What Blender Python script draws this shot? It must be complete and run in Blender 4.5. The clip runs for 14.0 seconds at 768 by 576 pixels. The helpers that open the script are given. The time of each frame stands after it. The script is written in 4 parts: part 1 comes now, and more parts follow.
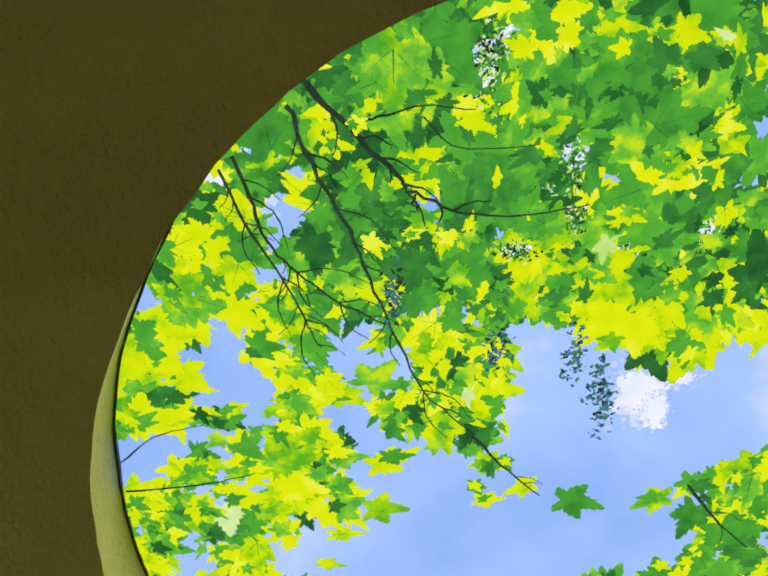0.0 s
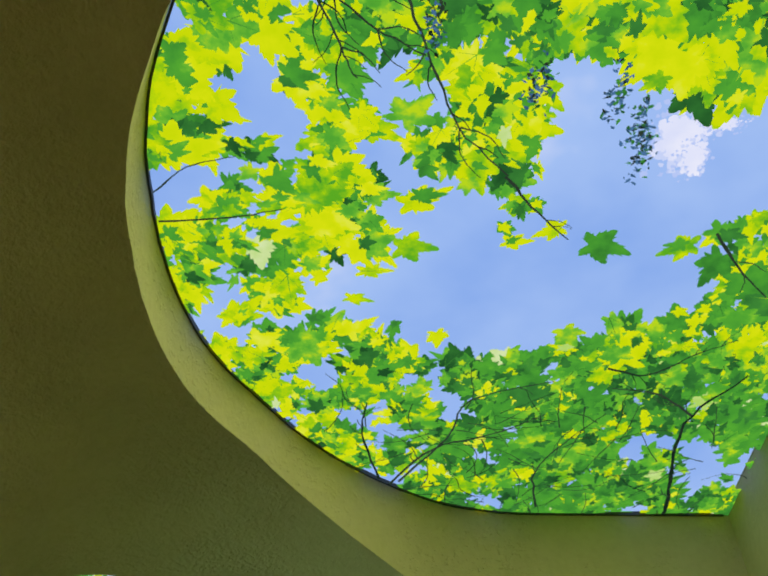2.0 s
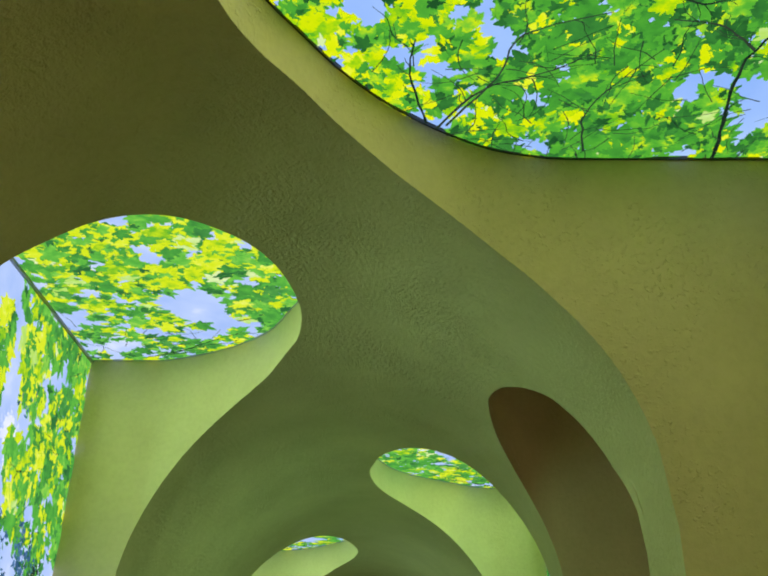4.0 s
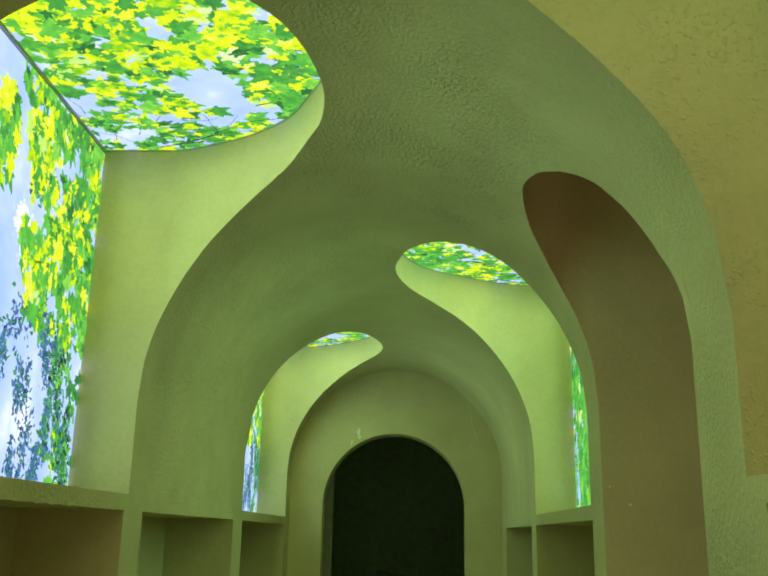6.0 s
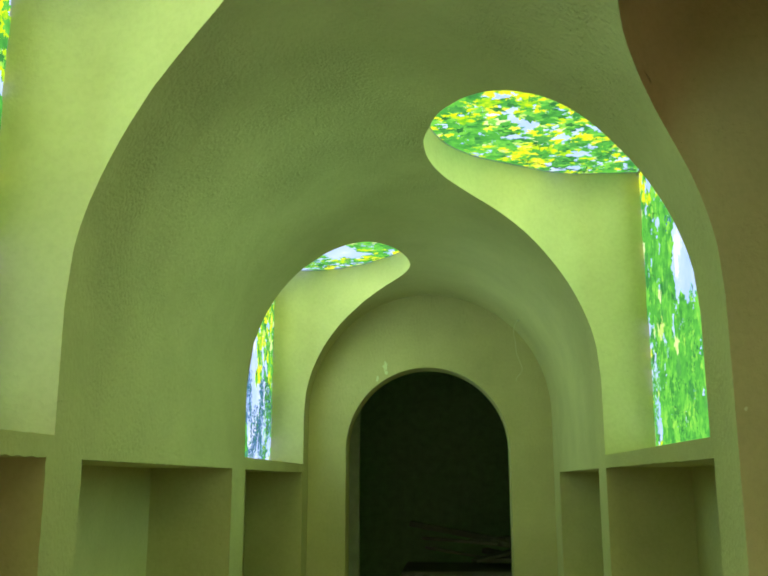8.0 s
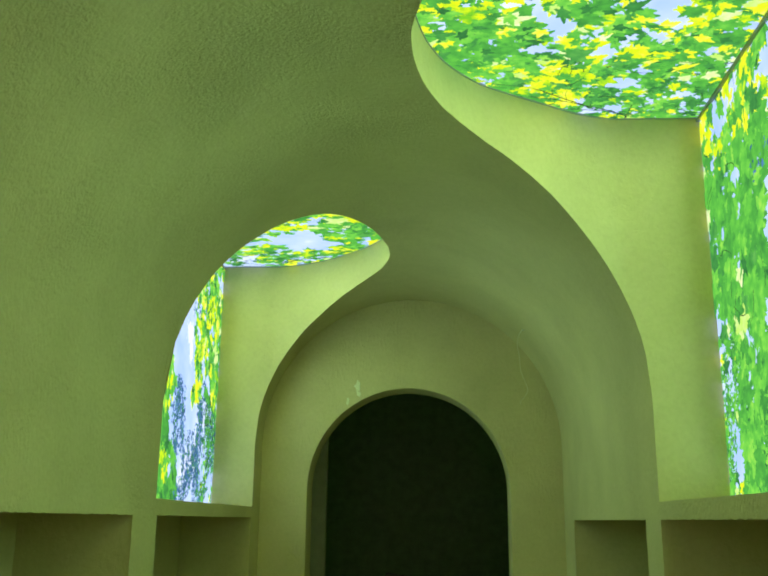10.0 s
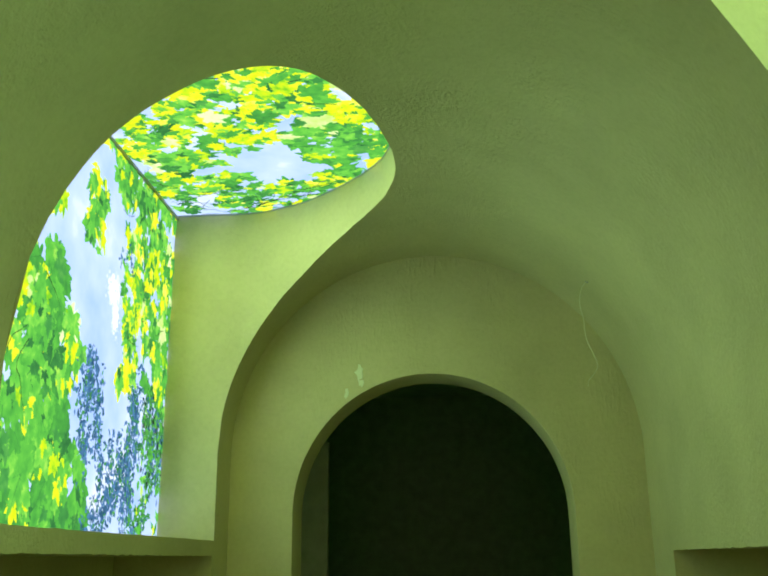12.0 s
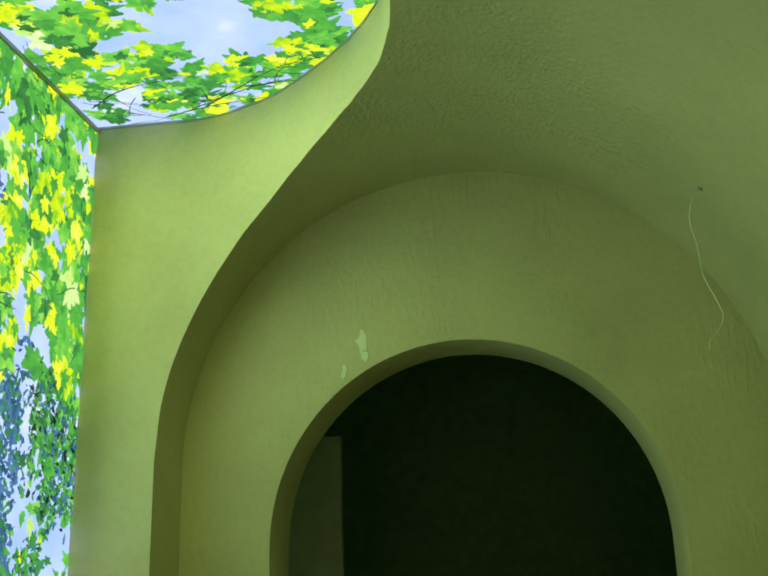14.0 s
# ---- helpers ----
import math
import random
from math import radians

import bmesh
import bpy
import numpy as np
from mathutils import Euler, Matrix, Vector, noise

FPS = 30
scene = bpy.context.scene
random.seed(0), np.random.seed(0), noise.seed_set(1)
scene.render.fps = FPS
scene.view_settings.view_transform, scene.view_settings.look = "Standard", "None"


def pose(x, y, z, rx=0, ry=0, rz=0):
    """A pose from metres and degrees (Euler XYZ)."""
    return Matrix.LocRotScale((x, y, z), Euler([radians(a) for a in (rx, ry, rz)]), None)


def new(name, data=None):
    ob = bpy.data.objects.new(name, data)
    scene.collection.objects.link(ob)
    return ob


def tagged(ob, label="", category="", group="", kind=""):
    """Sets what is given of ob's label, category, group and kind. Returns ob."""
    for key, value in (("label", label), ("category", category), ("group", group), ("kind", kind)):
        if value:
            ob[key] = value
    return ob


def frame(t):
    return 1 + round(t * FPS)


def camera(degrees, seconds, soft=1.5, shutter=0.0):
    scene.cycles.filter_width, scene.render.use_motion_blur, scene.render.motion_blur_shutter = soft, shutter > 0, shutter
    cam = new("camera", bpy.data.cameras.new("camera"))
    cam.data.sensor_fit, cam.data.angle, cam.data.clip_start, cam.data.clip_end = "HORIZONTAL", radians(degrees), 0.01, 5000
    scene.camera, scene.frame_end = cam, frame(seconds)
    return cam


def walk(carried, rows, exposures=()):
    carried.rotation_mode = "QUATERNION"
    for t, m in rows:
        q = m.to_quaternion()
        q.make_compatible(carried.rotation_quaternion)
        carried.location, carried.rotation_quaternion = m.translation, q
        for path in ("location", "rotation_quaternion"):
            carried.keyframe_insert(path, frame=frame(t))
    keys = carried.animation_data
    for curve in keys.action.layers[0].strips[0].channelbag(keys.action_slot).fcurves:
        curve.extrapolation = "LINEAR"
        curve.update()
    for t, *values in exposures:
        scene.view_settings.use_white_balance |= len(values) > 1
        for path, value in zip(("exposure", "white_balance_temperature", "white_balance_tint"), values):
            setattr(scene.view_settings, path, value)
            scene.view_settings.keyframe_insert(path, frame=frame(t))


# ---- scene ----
from mathutils.geometry import delaunay_2d_cdt

# ---------------------------------------------------------------- camera and walk
cam = camera(46.7, 14.0, 2.0)
# seconds, x, y, z, pitch, roll, yaw
PATH = [
    (0.0, 0.266, -6.754, 1.485, 62.26, 2.02, -0.05),
    (0.5, 0.258, -6.745, 1.479, 59.85, 1.47, 0.28),
    (1.0, 0.261, -6.733, 1.480, 56.81, 0.57, 0.04),
    (1.5, 0.243, -6.710, 1.475, 52.85, 0.74, -0.67),
    (2.0, 0.234, -6.695, 1.468, 47.65, 0.24, -1.03),
    (2.5, 0.217, -6.667, 1.458, 42.82, 0.03, -0.69),
    (3.0, 0.209, -6.641, 1.439, 37.84, -0.19, 0.03),
    (3.5, 0.207, -6.621, 1.419, 33.01, -0.52, 0.53),
    (4.0, 0.206, -6.614, 1.397, 27.91, -0.76, 0.98),
    (4.2, 0.209, -6.610, 1.394, 26.13, -0.73, 1.12),
    (6.3, 0.164, -6.374, 1.395, 14.92, -1.17, 2.40),
    (6.5, 0.156, -6.303, 1.392, 14.70, -1.27, 2.49),
    (7.0, 0.172, -6.078, 1.398, 13.94, -1.09, 3.67),
    (7.5, 0.133, -5.821, 1.389, 12.83, -0.54, 4.51),
    (8.0, 0.140, -5.549, 1.403, 12.27, 0.06, 4.33),
    (8.2, 0.155, -5.425, 1.423, 12.29, 0.40, 4.17),
    (10.3, 0.097, -4.343, 1.445, 14.81, -0.59, 2.86),
    (10.5, 0.097, -4.220, 1.444, 14.73, -0.53, 3.07),
    (11.0, 0.075, -3.911, 1.452, 15.26, 0.23, 3.89),
    (11.5, 0.073, -3.607, 1.442, 16.51, 0.72, 4.24),
    (12.0, 0.073, -3.271, 1.436, 17.00, 0.64, 4.54),
    (12.5, 0.053, -2.993, 1.461, 17.11, 0.89, 5.89),
    (13.0, 0.122, -2.730, 1.513, 17.47, 1.29, 8.27),
    (13.5, 0.084, -2.485, 1.558, 17.11, 1.74, 8.34),
    (14.0, 0.090, -2.247, 1.607, 15.86, 1.56, 8.05),
]
EXPO = [(0.0, 0.12, 6450, 15), (1.0, 0.02, 6450, 14), (2.0, -0.06, 6450, 15), (3.0, 0.05, 6450, 14), (4.2, 0.2, 6450, 13), (6.3, 0.55, 6450, 12), (8.2, 0.75, 6450, 13), (10.3, 0.58, 6450, 12), (11.5, 0.6, 6450, 11), (12.5, 0.72, 6450, 12), (13.0, 0.7, 6450, 13), (13.5, 0.34, 6450, 12), (14.0, 0.45, 6450, 12)]
walk(cam, [(t, pose(x, y, z, 90 + p, r, w)) for t, x, y, z, p, r, w in PATH], EXPO)

# ---------------------------------------------------------------- world: dim warm light, let in by the openings added out of view
GLOW = 1.0       # strength of the backlit prints
FILL_CEILING, FILL_WALL, FILL_LARGE = 3.1, 3.9, 3.9     # watts of the fill lamps added over the prints
world = bpy.data.worlds.new("world")
scene.world = world
world.use_nodes = True
world.node_tree.nodes["Background"].inputs[0].default_value = (1.0, 0.71, 0.50, 1)
world.node_tree.nodes["Background"].inputs[1].default_value = 0.85

# ---------------------------------------------------------------- fill lamps: added in front of the prints to lift the walls
LEAF_TINT, SKY_TINT = (0.68, 1.0, 0.30), (0.56, 1.0, 0.56)


def print_fill(x, y, z, turn, wide, long, watts, tint):
    """An added flat lamp, hidden from the camera, over a print that already glows; turn 0 shines down, 90 to the left,
    -90 to the right.
    """
    lamp = bpy.data.lights.new("print_fill", "AREA")
    lamp.shape = "ELLIPSE" if turn == 0 else "RECTANGLE"
    lamp.size, lamp.size_y = wide, long
    lamp.energy, lamp.color = watts, tint
    lamp.spread = math.radians(180 if turn == 0 else 150)
    ob = new("print_fill", lamp)
    ob.matrix_world = pose(x, y, z, 0, turn, 0)
    return ob


for side, y in ((-1, -4.345), (1, -2.615), (-1, -0.95)):
    print_fill(side * 0.60, y, 2.675, 0, 0.62, 1.15, FILL_CEILING, LEAF_TINT)
    print_fill(side * 0.93, y, 2.10, side * 90, 1.10, 1.38, FILL_WALL, SKY_TINT)
print_fill(0.45, -5.75, 2.68, 0, 1.0, 1.4, FILL_LARGE, (0.95, 1.0, 0.4))

# ---------------------------------------------------------------- materials


def nodes_of(name):
    m = bpy.data.materials.new(name)
    m.use_nodes = True
    nt = m.node_tree
    return m, nt, nt.nodes["Principled BSDF"]


def noise_node(nt, coord, scale, detail=4, rough=0.6, stretch=None):
    if stretch:
        mp = nt.nodes.new("ShaderNodeMapping")
        mp.inputs["Scale"].default_value = stretch
        nt.links.new(coord, mp.inputs[0])
        coord = mp.outputs[0]
    n = nt.nodes.new("ShaderNodeTexNoise")
    n.inputs["Scale"].default_value = scale
    n.inputs["Detail"].default_value = detail
    n.inputs["Roughness"].default_value = rough
    nt.links.new(coord, n.inputs["Vector"])
    return n.outputs["Fac"]


def ramp(nt, fac, stops):
    r = nt.nodes.new("ShaderNodeValToRGB")
    el = r.color_ramp.elements
    while len(el) < len(stops):
        el.new(0.5)
    for e, (pos, col) in zip(el, stops):
        e.position, e.color = pos, (*col, 1)
    nt.links.new(fac, r.inputs[0])
    return r.outputs[0]


def plaster(name, base, relief=0.75, rough=0.75, stipple=0.6, drip=0.0, grit=0.2, bare=0.5):
    """Hand-trowelled painted plaster: cloudy tone, fine stipple, sparse pits and trowel ridges."""
    m, nt, b = nodes_of(name)
    co = nt.nodes.new("ShaderNodeTexCoord").outputs["Object"]
    big = noise_node(nt, co, 2.2, 3)
    fine = noise_node(nt, co, 60, 4)
    lo = [c * 0.86 for c in base]
    hi = [min(1, c * 1.08) for c in base]
    c1 = ramp(nt, big, [(0.3, lo), (0.7, hi)])
    c2 = ramp(nt, fine, [(0.25, (0.88,) * 3), (0.6, (1, 1, 1))])
    mix = nt.nodes.new("ShaderNodeMixRGB")
    mix.blend_type = "MULTIPLY"
    mix.inputs[0].default_value = 0.7
    nt.links.new(c1, mix.inputs[1])
    nt.links.new(c2, mix.inputs[2])
    nt.links.new(mix.outputs[0], b.inputs["Base Color"])
    b.inputs["Roughness"].default_value = rough
    b.inputs["Specular IOR Level"].default_value = 0.3
    # relief: trowel waves, stipple and pits
    wave = noise_node(nt, co, 7, 3)
    stip = noise_node(nt, co, 62 if stipple < 1 else 88, 4, 0.65, (1, 1, 0.7))
    vor = nt.nodes.new("ShaderNodeTexVoronoi")
    vor.inputs["Scale"].default_value = 34
    nt.links.new(co, vor.inputs["Vector"])
    mask = noise_node(nt, co, 3.1, 2)
    pit = nt.nodes.new("ShaderNodeMath")
    pit.operation = "LESS_THAN"
    nt.links.new(vor.outputs["Distance"], pit.inputs[0])
    pit.inputs[1].default_value = 0.11
    rough_zone = ramp(nt, mask, [(0.40, (0.35,) * 3), (0.62, (1, 1, 1))])
    if stipple >= 1:
        sep = nt.nodes.new("ShaderNodeSeparateXYZ")
        nt.links.new(co, sep.inputs[0])
        zone = nt.nodes.new("ShaderNodeMapRange")
        zone.inputs["From Min"].default_value, zone.inputs["From Max"].default_value = -0.6, -3.6
        zone.inputs["To Min"].default_value, zone.inputs["To Max"].default_value = 0.36, 1.0
        nt.links.new(sep.outputs["Y"], zone.inputs["Value"])
        both = nt.nodes.new("ShaderNodeMath")
        both.operation = "MULTIPLY"
        nt.links.new(rough_zone, both.inputs[0])
        nt.links.new(zone.outputs[0], both.inputs[1])
        rough_zone = both.outputs[0]

    def mul(a, k):
        n = nt.nodes.new("ShaderNodeMath")
        n.operation = "MULTIPLY"
        nt.links.new(a, n.inputs[0])
        if isinstance(k, float):
            n.inputs[1].default_value = k
        else:
            nt.links.new(k, n.inputs[1])
        return n.outputs[0]
    def plus(a, c):
        n = nt.nodes.new("ShaderNodeMath")
        n.operation = "ADD"
        nt.links.new(a, n.inputs[0])
        nt.links.new(c, n.inputs[1])
        return n.outputs[0]
    h = plus(mul(wave, 0.9 if stipple < 1 else 0.3), mul(mul(stip, rough_zone), stipple))
    h = plus(h, mul(mul(pit.outputs[0], rough_zone), -0.35))
    # sparse raised grains and short upright runs of the coat
    bits = noise_node(nt, co, 95, 2, 0.5, (1, 0.7, 1))
    grain = ramp(nt, bits, [(0.54, (0, 0, 0)), (0.76, (1, 1, 1))])
    patch = ramp(nt, noise_node(nt, co, 6.3, 4, 0.6), [(bare, (0, 0, 0)), (bare + 0.12, (1, 1, 1))])
    h = plus(h, mul(mul(mul(grain, patch), rough_zone), grit) if stipple >= 1 else mul(mul(grain, patch), grit))
    if drip:
        runs = ramp(nt, noise_node(nt, co, 75, 2, 0.5, (1, 1, 0.3)), [(0.45, (0, 0, 0)), (0.75, (1, 1, 1))])
        where = ramp(nt, noise_node(nt, co, 3.3, 2), [(0.5, (0.05,) * 3), (0.62, (1, 1, 1))])
        h = plus(h, mul(mul(runs, where), drip))
    bump = nt.nodes.new("ShaderNodeBump")
    bump.inputs["Strength"].default_value = relief
    bump.inputs["Distance"].default_value = 0.006 if stipple < 1 else 0.011
    nt.links.new(h, bump.inputs["Height"])
    nt.links.new(bump.outputs[0], b.inputs["Normal"])
    return m


def plain(name, col, rough=0.6, metal=0.0, var=0.12, scale=12):
    m, nt, b = nodes_of(name)
    co = nt.nodes.new("ShaderNodeTexCoord").outputs["Object"]
    f = noise_node(nt, co, scale, 4)
    c = ramp(nt, f, [(0.3, [k * (1 - var) for k in col]), (0.7, [min(1, k * (1 + var)) for k in col])])
    nt.links.new(c, b.inputs["Base Color"])
    b.inputs["Roughness"].default_value = rough
    b.inputs["Metallic"].default_value = metal
    return m


def glow(name, stops, strength=1.0, per_leaf=True, scale=32, spread=0.62):
    """Ink of a backlit print: colour by leaf and by a soft grain inside it."""
    m = bpy.data.materials.new(name)
    m.use_nodes = True
    nt = m.node_tree
    nt.nodes.remove(nt.nodes["Principled BSDF"])
    out = nt.nodes["Material Output"]
    em = nt.nodes.new("ShaderNodeEmission")
    em.inputs[1].default_value = strength * GLOW
    co = nt.nodes.new("ShaderNodeTexCoord").outputs["Object"]
    f = noise_node(nt, co, scale, 4, 0.5)
    if per_leaf:
        geo = nt.nodes.new("ShaderNodeNewGeometry")
        mx = nt.nodes.new("ShaderNodeMix")
        mx.inputs[0].default_value = spread
        nt.links.new(geo.outputs["Random Per Island"], mx.inputs[2])
        nt.links.new(f, mx.inputs[3])
        f = mx.outputs[0]
    nt.links.new(ramp(nt, f, stops), em.inputs[0])
    nt.links.new(em.outputs[0], out.inputs[0])
    return m


WALL = plaster("khaki_plaster", (0.525, 0.475, 0.255))
ROUGH_WALL = plaster("khaki_plaster_coarse", (0.525, 0.475, 0.255), 0.75, drip=0.38)
STIPPLE = plaster("khaki_plaster_stippled", (0.525, 0.475, 0.255), 0.82, stipple=1.3, grit=0.34, bare=0.48)
GRITTY = plaster("khaki_plaster_gritty", (0.525, 0.475, 0.255), 0.95, grit=0.46, bare=0.42)
CONCRETE = plain("grey_concrete", (0.40, 0.39, 0.35), 0.85)
DARK = plain("bare_dark_wall", (0.50, 0.72, 0.45), 0.9)
PANEL = plain("grey_green_board", (0.62, 0.64, 0.52), 0.7)
TRIM = plain("dark_plastic_profile", (0.035, 0.04, 0.03), 0.5)
JOINT = plain("grey_joint_profile", (0.30, 0.32, 0.32), 0.5)
CHIP = plain("white_primer", (0.64, 0.66, 0.45), 0.7)
WIRE = plain("pale_thread", (0.62, 0.60, 0.40), 0.6)
WOOD = plain("scrap_wood", (0.30, 0.30, 0.27), 0.85)
SKY = glow("print_sky", [(0.35, (0.25, 0.43, 0.85)), (0.62, (0.37, 0.55, 0.91)), (0.78, (0.75, 0.80, 0.95))], 1.0, False, 2.6)
LIME = glow("print_lime_leaf", [(0.26, (0.10, 0.42, 0.015)), (0.36, (0.30, 0.60, 0.005)), (0.45, (0.57, 0.73, 0.0)), (0.66, (0.69, 0.79, 0.003)), (0.85, (0.78, 0.85, 0.10))])
MID = glow("print_green_leaf", [(0.22, (0.03, 0.19, 0.025)), (0.38, (0.055, 0.31, 0.03)), (0.58, (0.085, 0.40, 0.03)), (0.66, (0.17, 0.52, 0.03)), (0.74, (0.48, 0.70, 0.01))])
DEEP = glow("print_shaded_leaf", [(0.25, (0.012, 0.08, 0.018)), (0.5, (0.028, 0.17, 0.028)), (0.7, (0.045, 0.25, 0.035)), (0.88, (0.10, 0.40, 0.03))])
PALE = glow("print_pale_leaf", [(0.3, (0.42, 0.68, 0.12)), (0.7, (0.66, 0.80, 0.40))])
HAZE = glow("print_cloud_edge", [(0.3, (0.40, 0.54, 0.90)), (0.7, (0.52, 0.63, 0.93))], 1.0, False, 9)
VEIL = glow("print_thin_cloud", [(0.3, (0.52, 0.63, 0.93)), (0.7, (0.66, 0.74, 0.95))], 1.0, False, 9)
PALE_SKY = glow("print_pale_sky", [(0.34, (0.31, 0.46, 0.83)), (0.58, (0.45, 0.58, 0.88)), (0.74, (0.78, 0.83, 0.94))], 1.0, False, 4)
CLOUD = glow("print_cloud", [(0.3, (0.62, 0.70, 0.95)), (0.7, (0.85, 0.88, 0.98))], 1.0, False, 9)
SOFT_LIME = glow("print_soft_lime_leaf", [(0.26, (0.15, 0.46, 0.02)), (0.36, (0.40, 0.63, 0.015)), (0.46, (0.58, 0.73, 0.01)), (0.66, (0.66, 0.78, 0.03)), (0.82, (0.76, 0.85, 0.20))])
SOFT_GREEN = glow("print_soft_green_leaf", [(0.24, (0.04, 0.21, 0.04)), (0.4, (0.065, 0.32, 0.045)), (0.57, (0.10, 0.42, 0.05)), (0.68, (0.16, 0.52, 0.06)), (0.80, (0.32, 0.62, 0.08))])
SOFT_SHADE = glow("print_soft_shaded_leaf", [(0.3, (0.025, 0.13, 0.035)), (0.6, (0.05, 0.25, 0.05)), (0.85, (0.12, 0.40, 0.07))])
BARK = glow("print_twig", [(0.3, (0.008, 0.02, 0.012)), (0.7, (0.03, 0.05, 0.03))])
BLUE = glow("print_blue_twig", [(0.3, (0.02, 0.07, 0.12)), (0.7, (0.07, 0.18, 0.36))])

# ---------------------------------------------------------------- helpers for meshes


def part(name, bm, material, parent=None, label="", smooth=False):
    me = bpy.data.meshes.new(name)
    bm.to_mesh(me)
    bm.free()
    for k in material if isinstance(material, (list, tuple)) else [material]:
        me.materials.append(k)
    if smooth:
        me.polygons.foreach_set("use_smooth", [True] * len(me.polygons))
    ob = new(name, me)
    if parent:
        ob.parent = parent
    if label:
        ob["label"] = label
    return ob


def part_from(name, verts, faces, material, parent=None, label="", smooth=False, slots=None, normals=None):
    me = bpy.data.meshes.new(name)
    me.from_pydata([tuple(v) for v in verts], [], faces)
    for k in material if isinstance(material, (list, tuple)) else [material]:
        me.materials.append(k)
    if slots is not None:
        me.polygons.foreach_set("material_index", slots)
    if smooth:
        me.polygons.foreach_set("use_smooth", [True] * len(me.polygons))
    me.update()
    if normals:
        me.normals_split_custom_set_from_vertices(normals)
    ob = new(name, me)
    if parent:
        ob.parent = parent
    if label:
        ob["label"] = label
    return ob


def box(bm, x0, x1, y0, y1, z0, z1, bevel=0.0):
    r = bmesh.ops.create_cube(bm, size=1, matrix=Matrix.LocRotScale(((x0 + x1) / 2, (y0 + y1) / 2, (z0 + z1) / 2), None, (abs(x1 - x0), abs(y1 - y0), abs(z1 - z0))))
    if bevel:
        es = list({e for v in r["verts"] for e in v.link_edges})
        bmesh.ops.bevel(bm, geom=es, offset=bevel, segments=2, affect="EDGES", profile=0.5)


def spline(pts, n):
    """Catmull-Rom through 2D or 3D points, n steps a span."""
    P = [np.array(p, float) for p in pts]
    P = [2 * P[0] - P[1]] + P + [2 * P[-1] - P[-2]]
    out = []
    for i in range(1, len(P) - 2):
        for k in range(n):
            t = k / n
            a, b, c, d = P[i - 1:i + 3]
            out.append(0.5 * (2 * b + (c - a) * t + (2 * a - 5 * b + 4 * c - d) * t * t + (3 * b - a - 3 * c + d) * t ** 3))
    out.append(P[-2])
    return out


def empty(name, at=(0, 0, 0)):
    ob = new(name)
    ob.location = at
    ob.empty_display_size = 0.1
    return ob


# ---------------------------------------------------------------- the plan
R, ZC, RISE = 0.75, 1.805, 0.756         # half width, springing height and rise of the vault
TOP, SILL, NICHE_TOP, NICHE_LOW = 2.695, 1.505, 1.457, 0.78
DEEP_X, NICHE_X = 0.95, 1.085            # back of the alcoves and of the wall niches
Y_IN, Y_END = -8.2, 0.0

# each alcove: a tongue in plan from the wall to the tip and back; far side first, then the near side
ALCOVES = {
    "big": dict(side=1, back=1.10, top=2.70, low=SILL, lit_wall=False, lit=True, grow=1.042, pts=[
        (0.75, -4.84), (0.64, -4.842), (0.54, -4.85), (0.42, -4.88), (0.30, -4.945), (0.19, -5.03), (0.085, -5.14), (-0.005, -5.27), (-0.082, -5.40), (-0.13, -5.56),
        (-0.145, -5.75), (-0.128, -5.93), (-0.092, -6.05), (-0.024, -6.20), (0.06, -6.33), (0.17, -6.45), (0.31, -6.55), (0.5, -6.64), (0.75, -6.68)]),
    "second": dict(side=-1, back=0.95, top=TOP, low=SILL, lit_wall=True, lit=True, pts=[
        (-0.75, -3.59), (-0.68, -3.592), (-0.60, -3.615), (-0.43, -3.70), (-0.27, -3.83), (-0.17, -4.00), (-0.12, -4.10),
        (-0.094, -4.26), (-0.10, -4.395), (-0.13, -4.56), (-0.185, -4.70), (-0.28, -4.85), (-0.36, -4.94), (-0.45, -5.005), (-0.53, -5.04), (-0.61, -5.08), (-0.75, -5.12)]),
    "unlit": dict(side=1, back=2.55, top=TOP, low=0.0, lit_wall=False, lit=False, pts=[
        (0.75, -3.566), (0.70, -3.568), (0.65, -3.580), (0.60, -3.622), (0.55, -3.70), (0.51, -3.80),
        (0.475, -3.97), (0.485, -4.105), (0.53, -4.235), (0.59, -4.35), (0.65, -4.42), (0.71, -4.49), (0.75, -4.585)]),
    "fourth": dict(side=1, back=0.955, top=TOP, low=SILL, lit_wall=True, lit=True, pts=[
        (0.75, -1.87), (0.68, -1.872), (0.57, -1.91), (0.45, -1.985), (0.34, -2.055), (0.24, -2.13), (0.14, -2.26), (0.08, -2.42),
        (0.058, -2.61), (0.085, -2.78), (0.12, -2.90), (0.20, -3.045), (0.29, -3.15), (0.39, -3.225), (0.48, -3.265), (0.60, -3.285), (0.70, -3.32), (0.75, -3.36)]),
    "fifth": dict(side=-1, back=0.95, top=TOP, low=SILL, lit_wall=True, lit=True, pts=[
        (-0.75, -0.19), (-0.69, -0.19), (-0.61, -0.203), (-0.52, -0.24), (-0.43, -0.29), (-0.29, -0.415), (-0.17, -0.555), (-0.10, -0.70),
        (-0.073, -0.865), (-0.09, -1.05), (-0.14, -1.253), (-0.22, -1.433), (-0.30, -1.533), (-0.40, -1.603), (-0.50, -1.648), (-0.60, -1.688), (-0.75, -1.722)]),
}
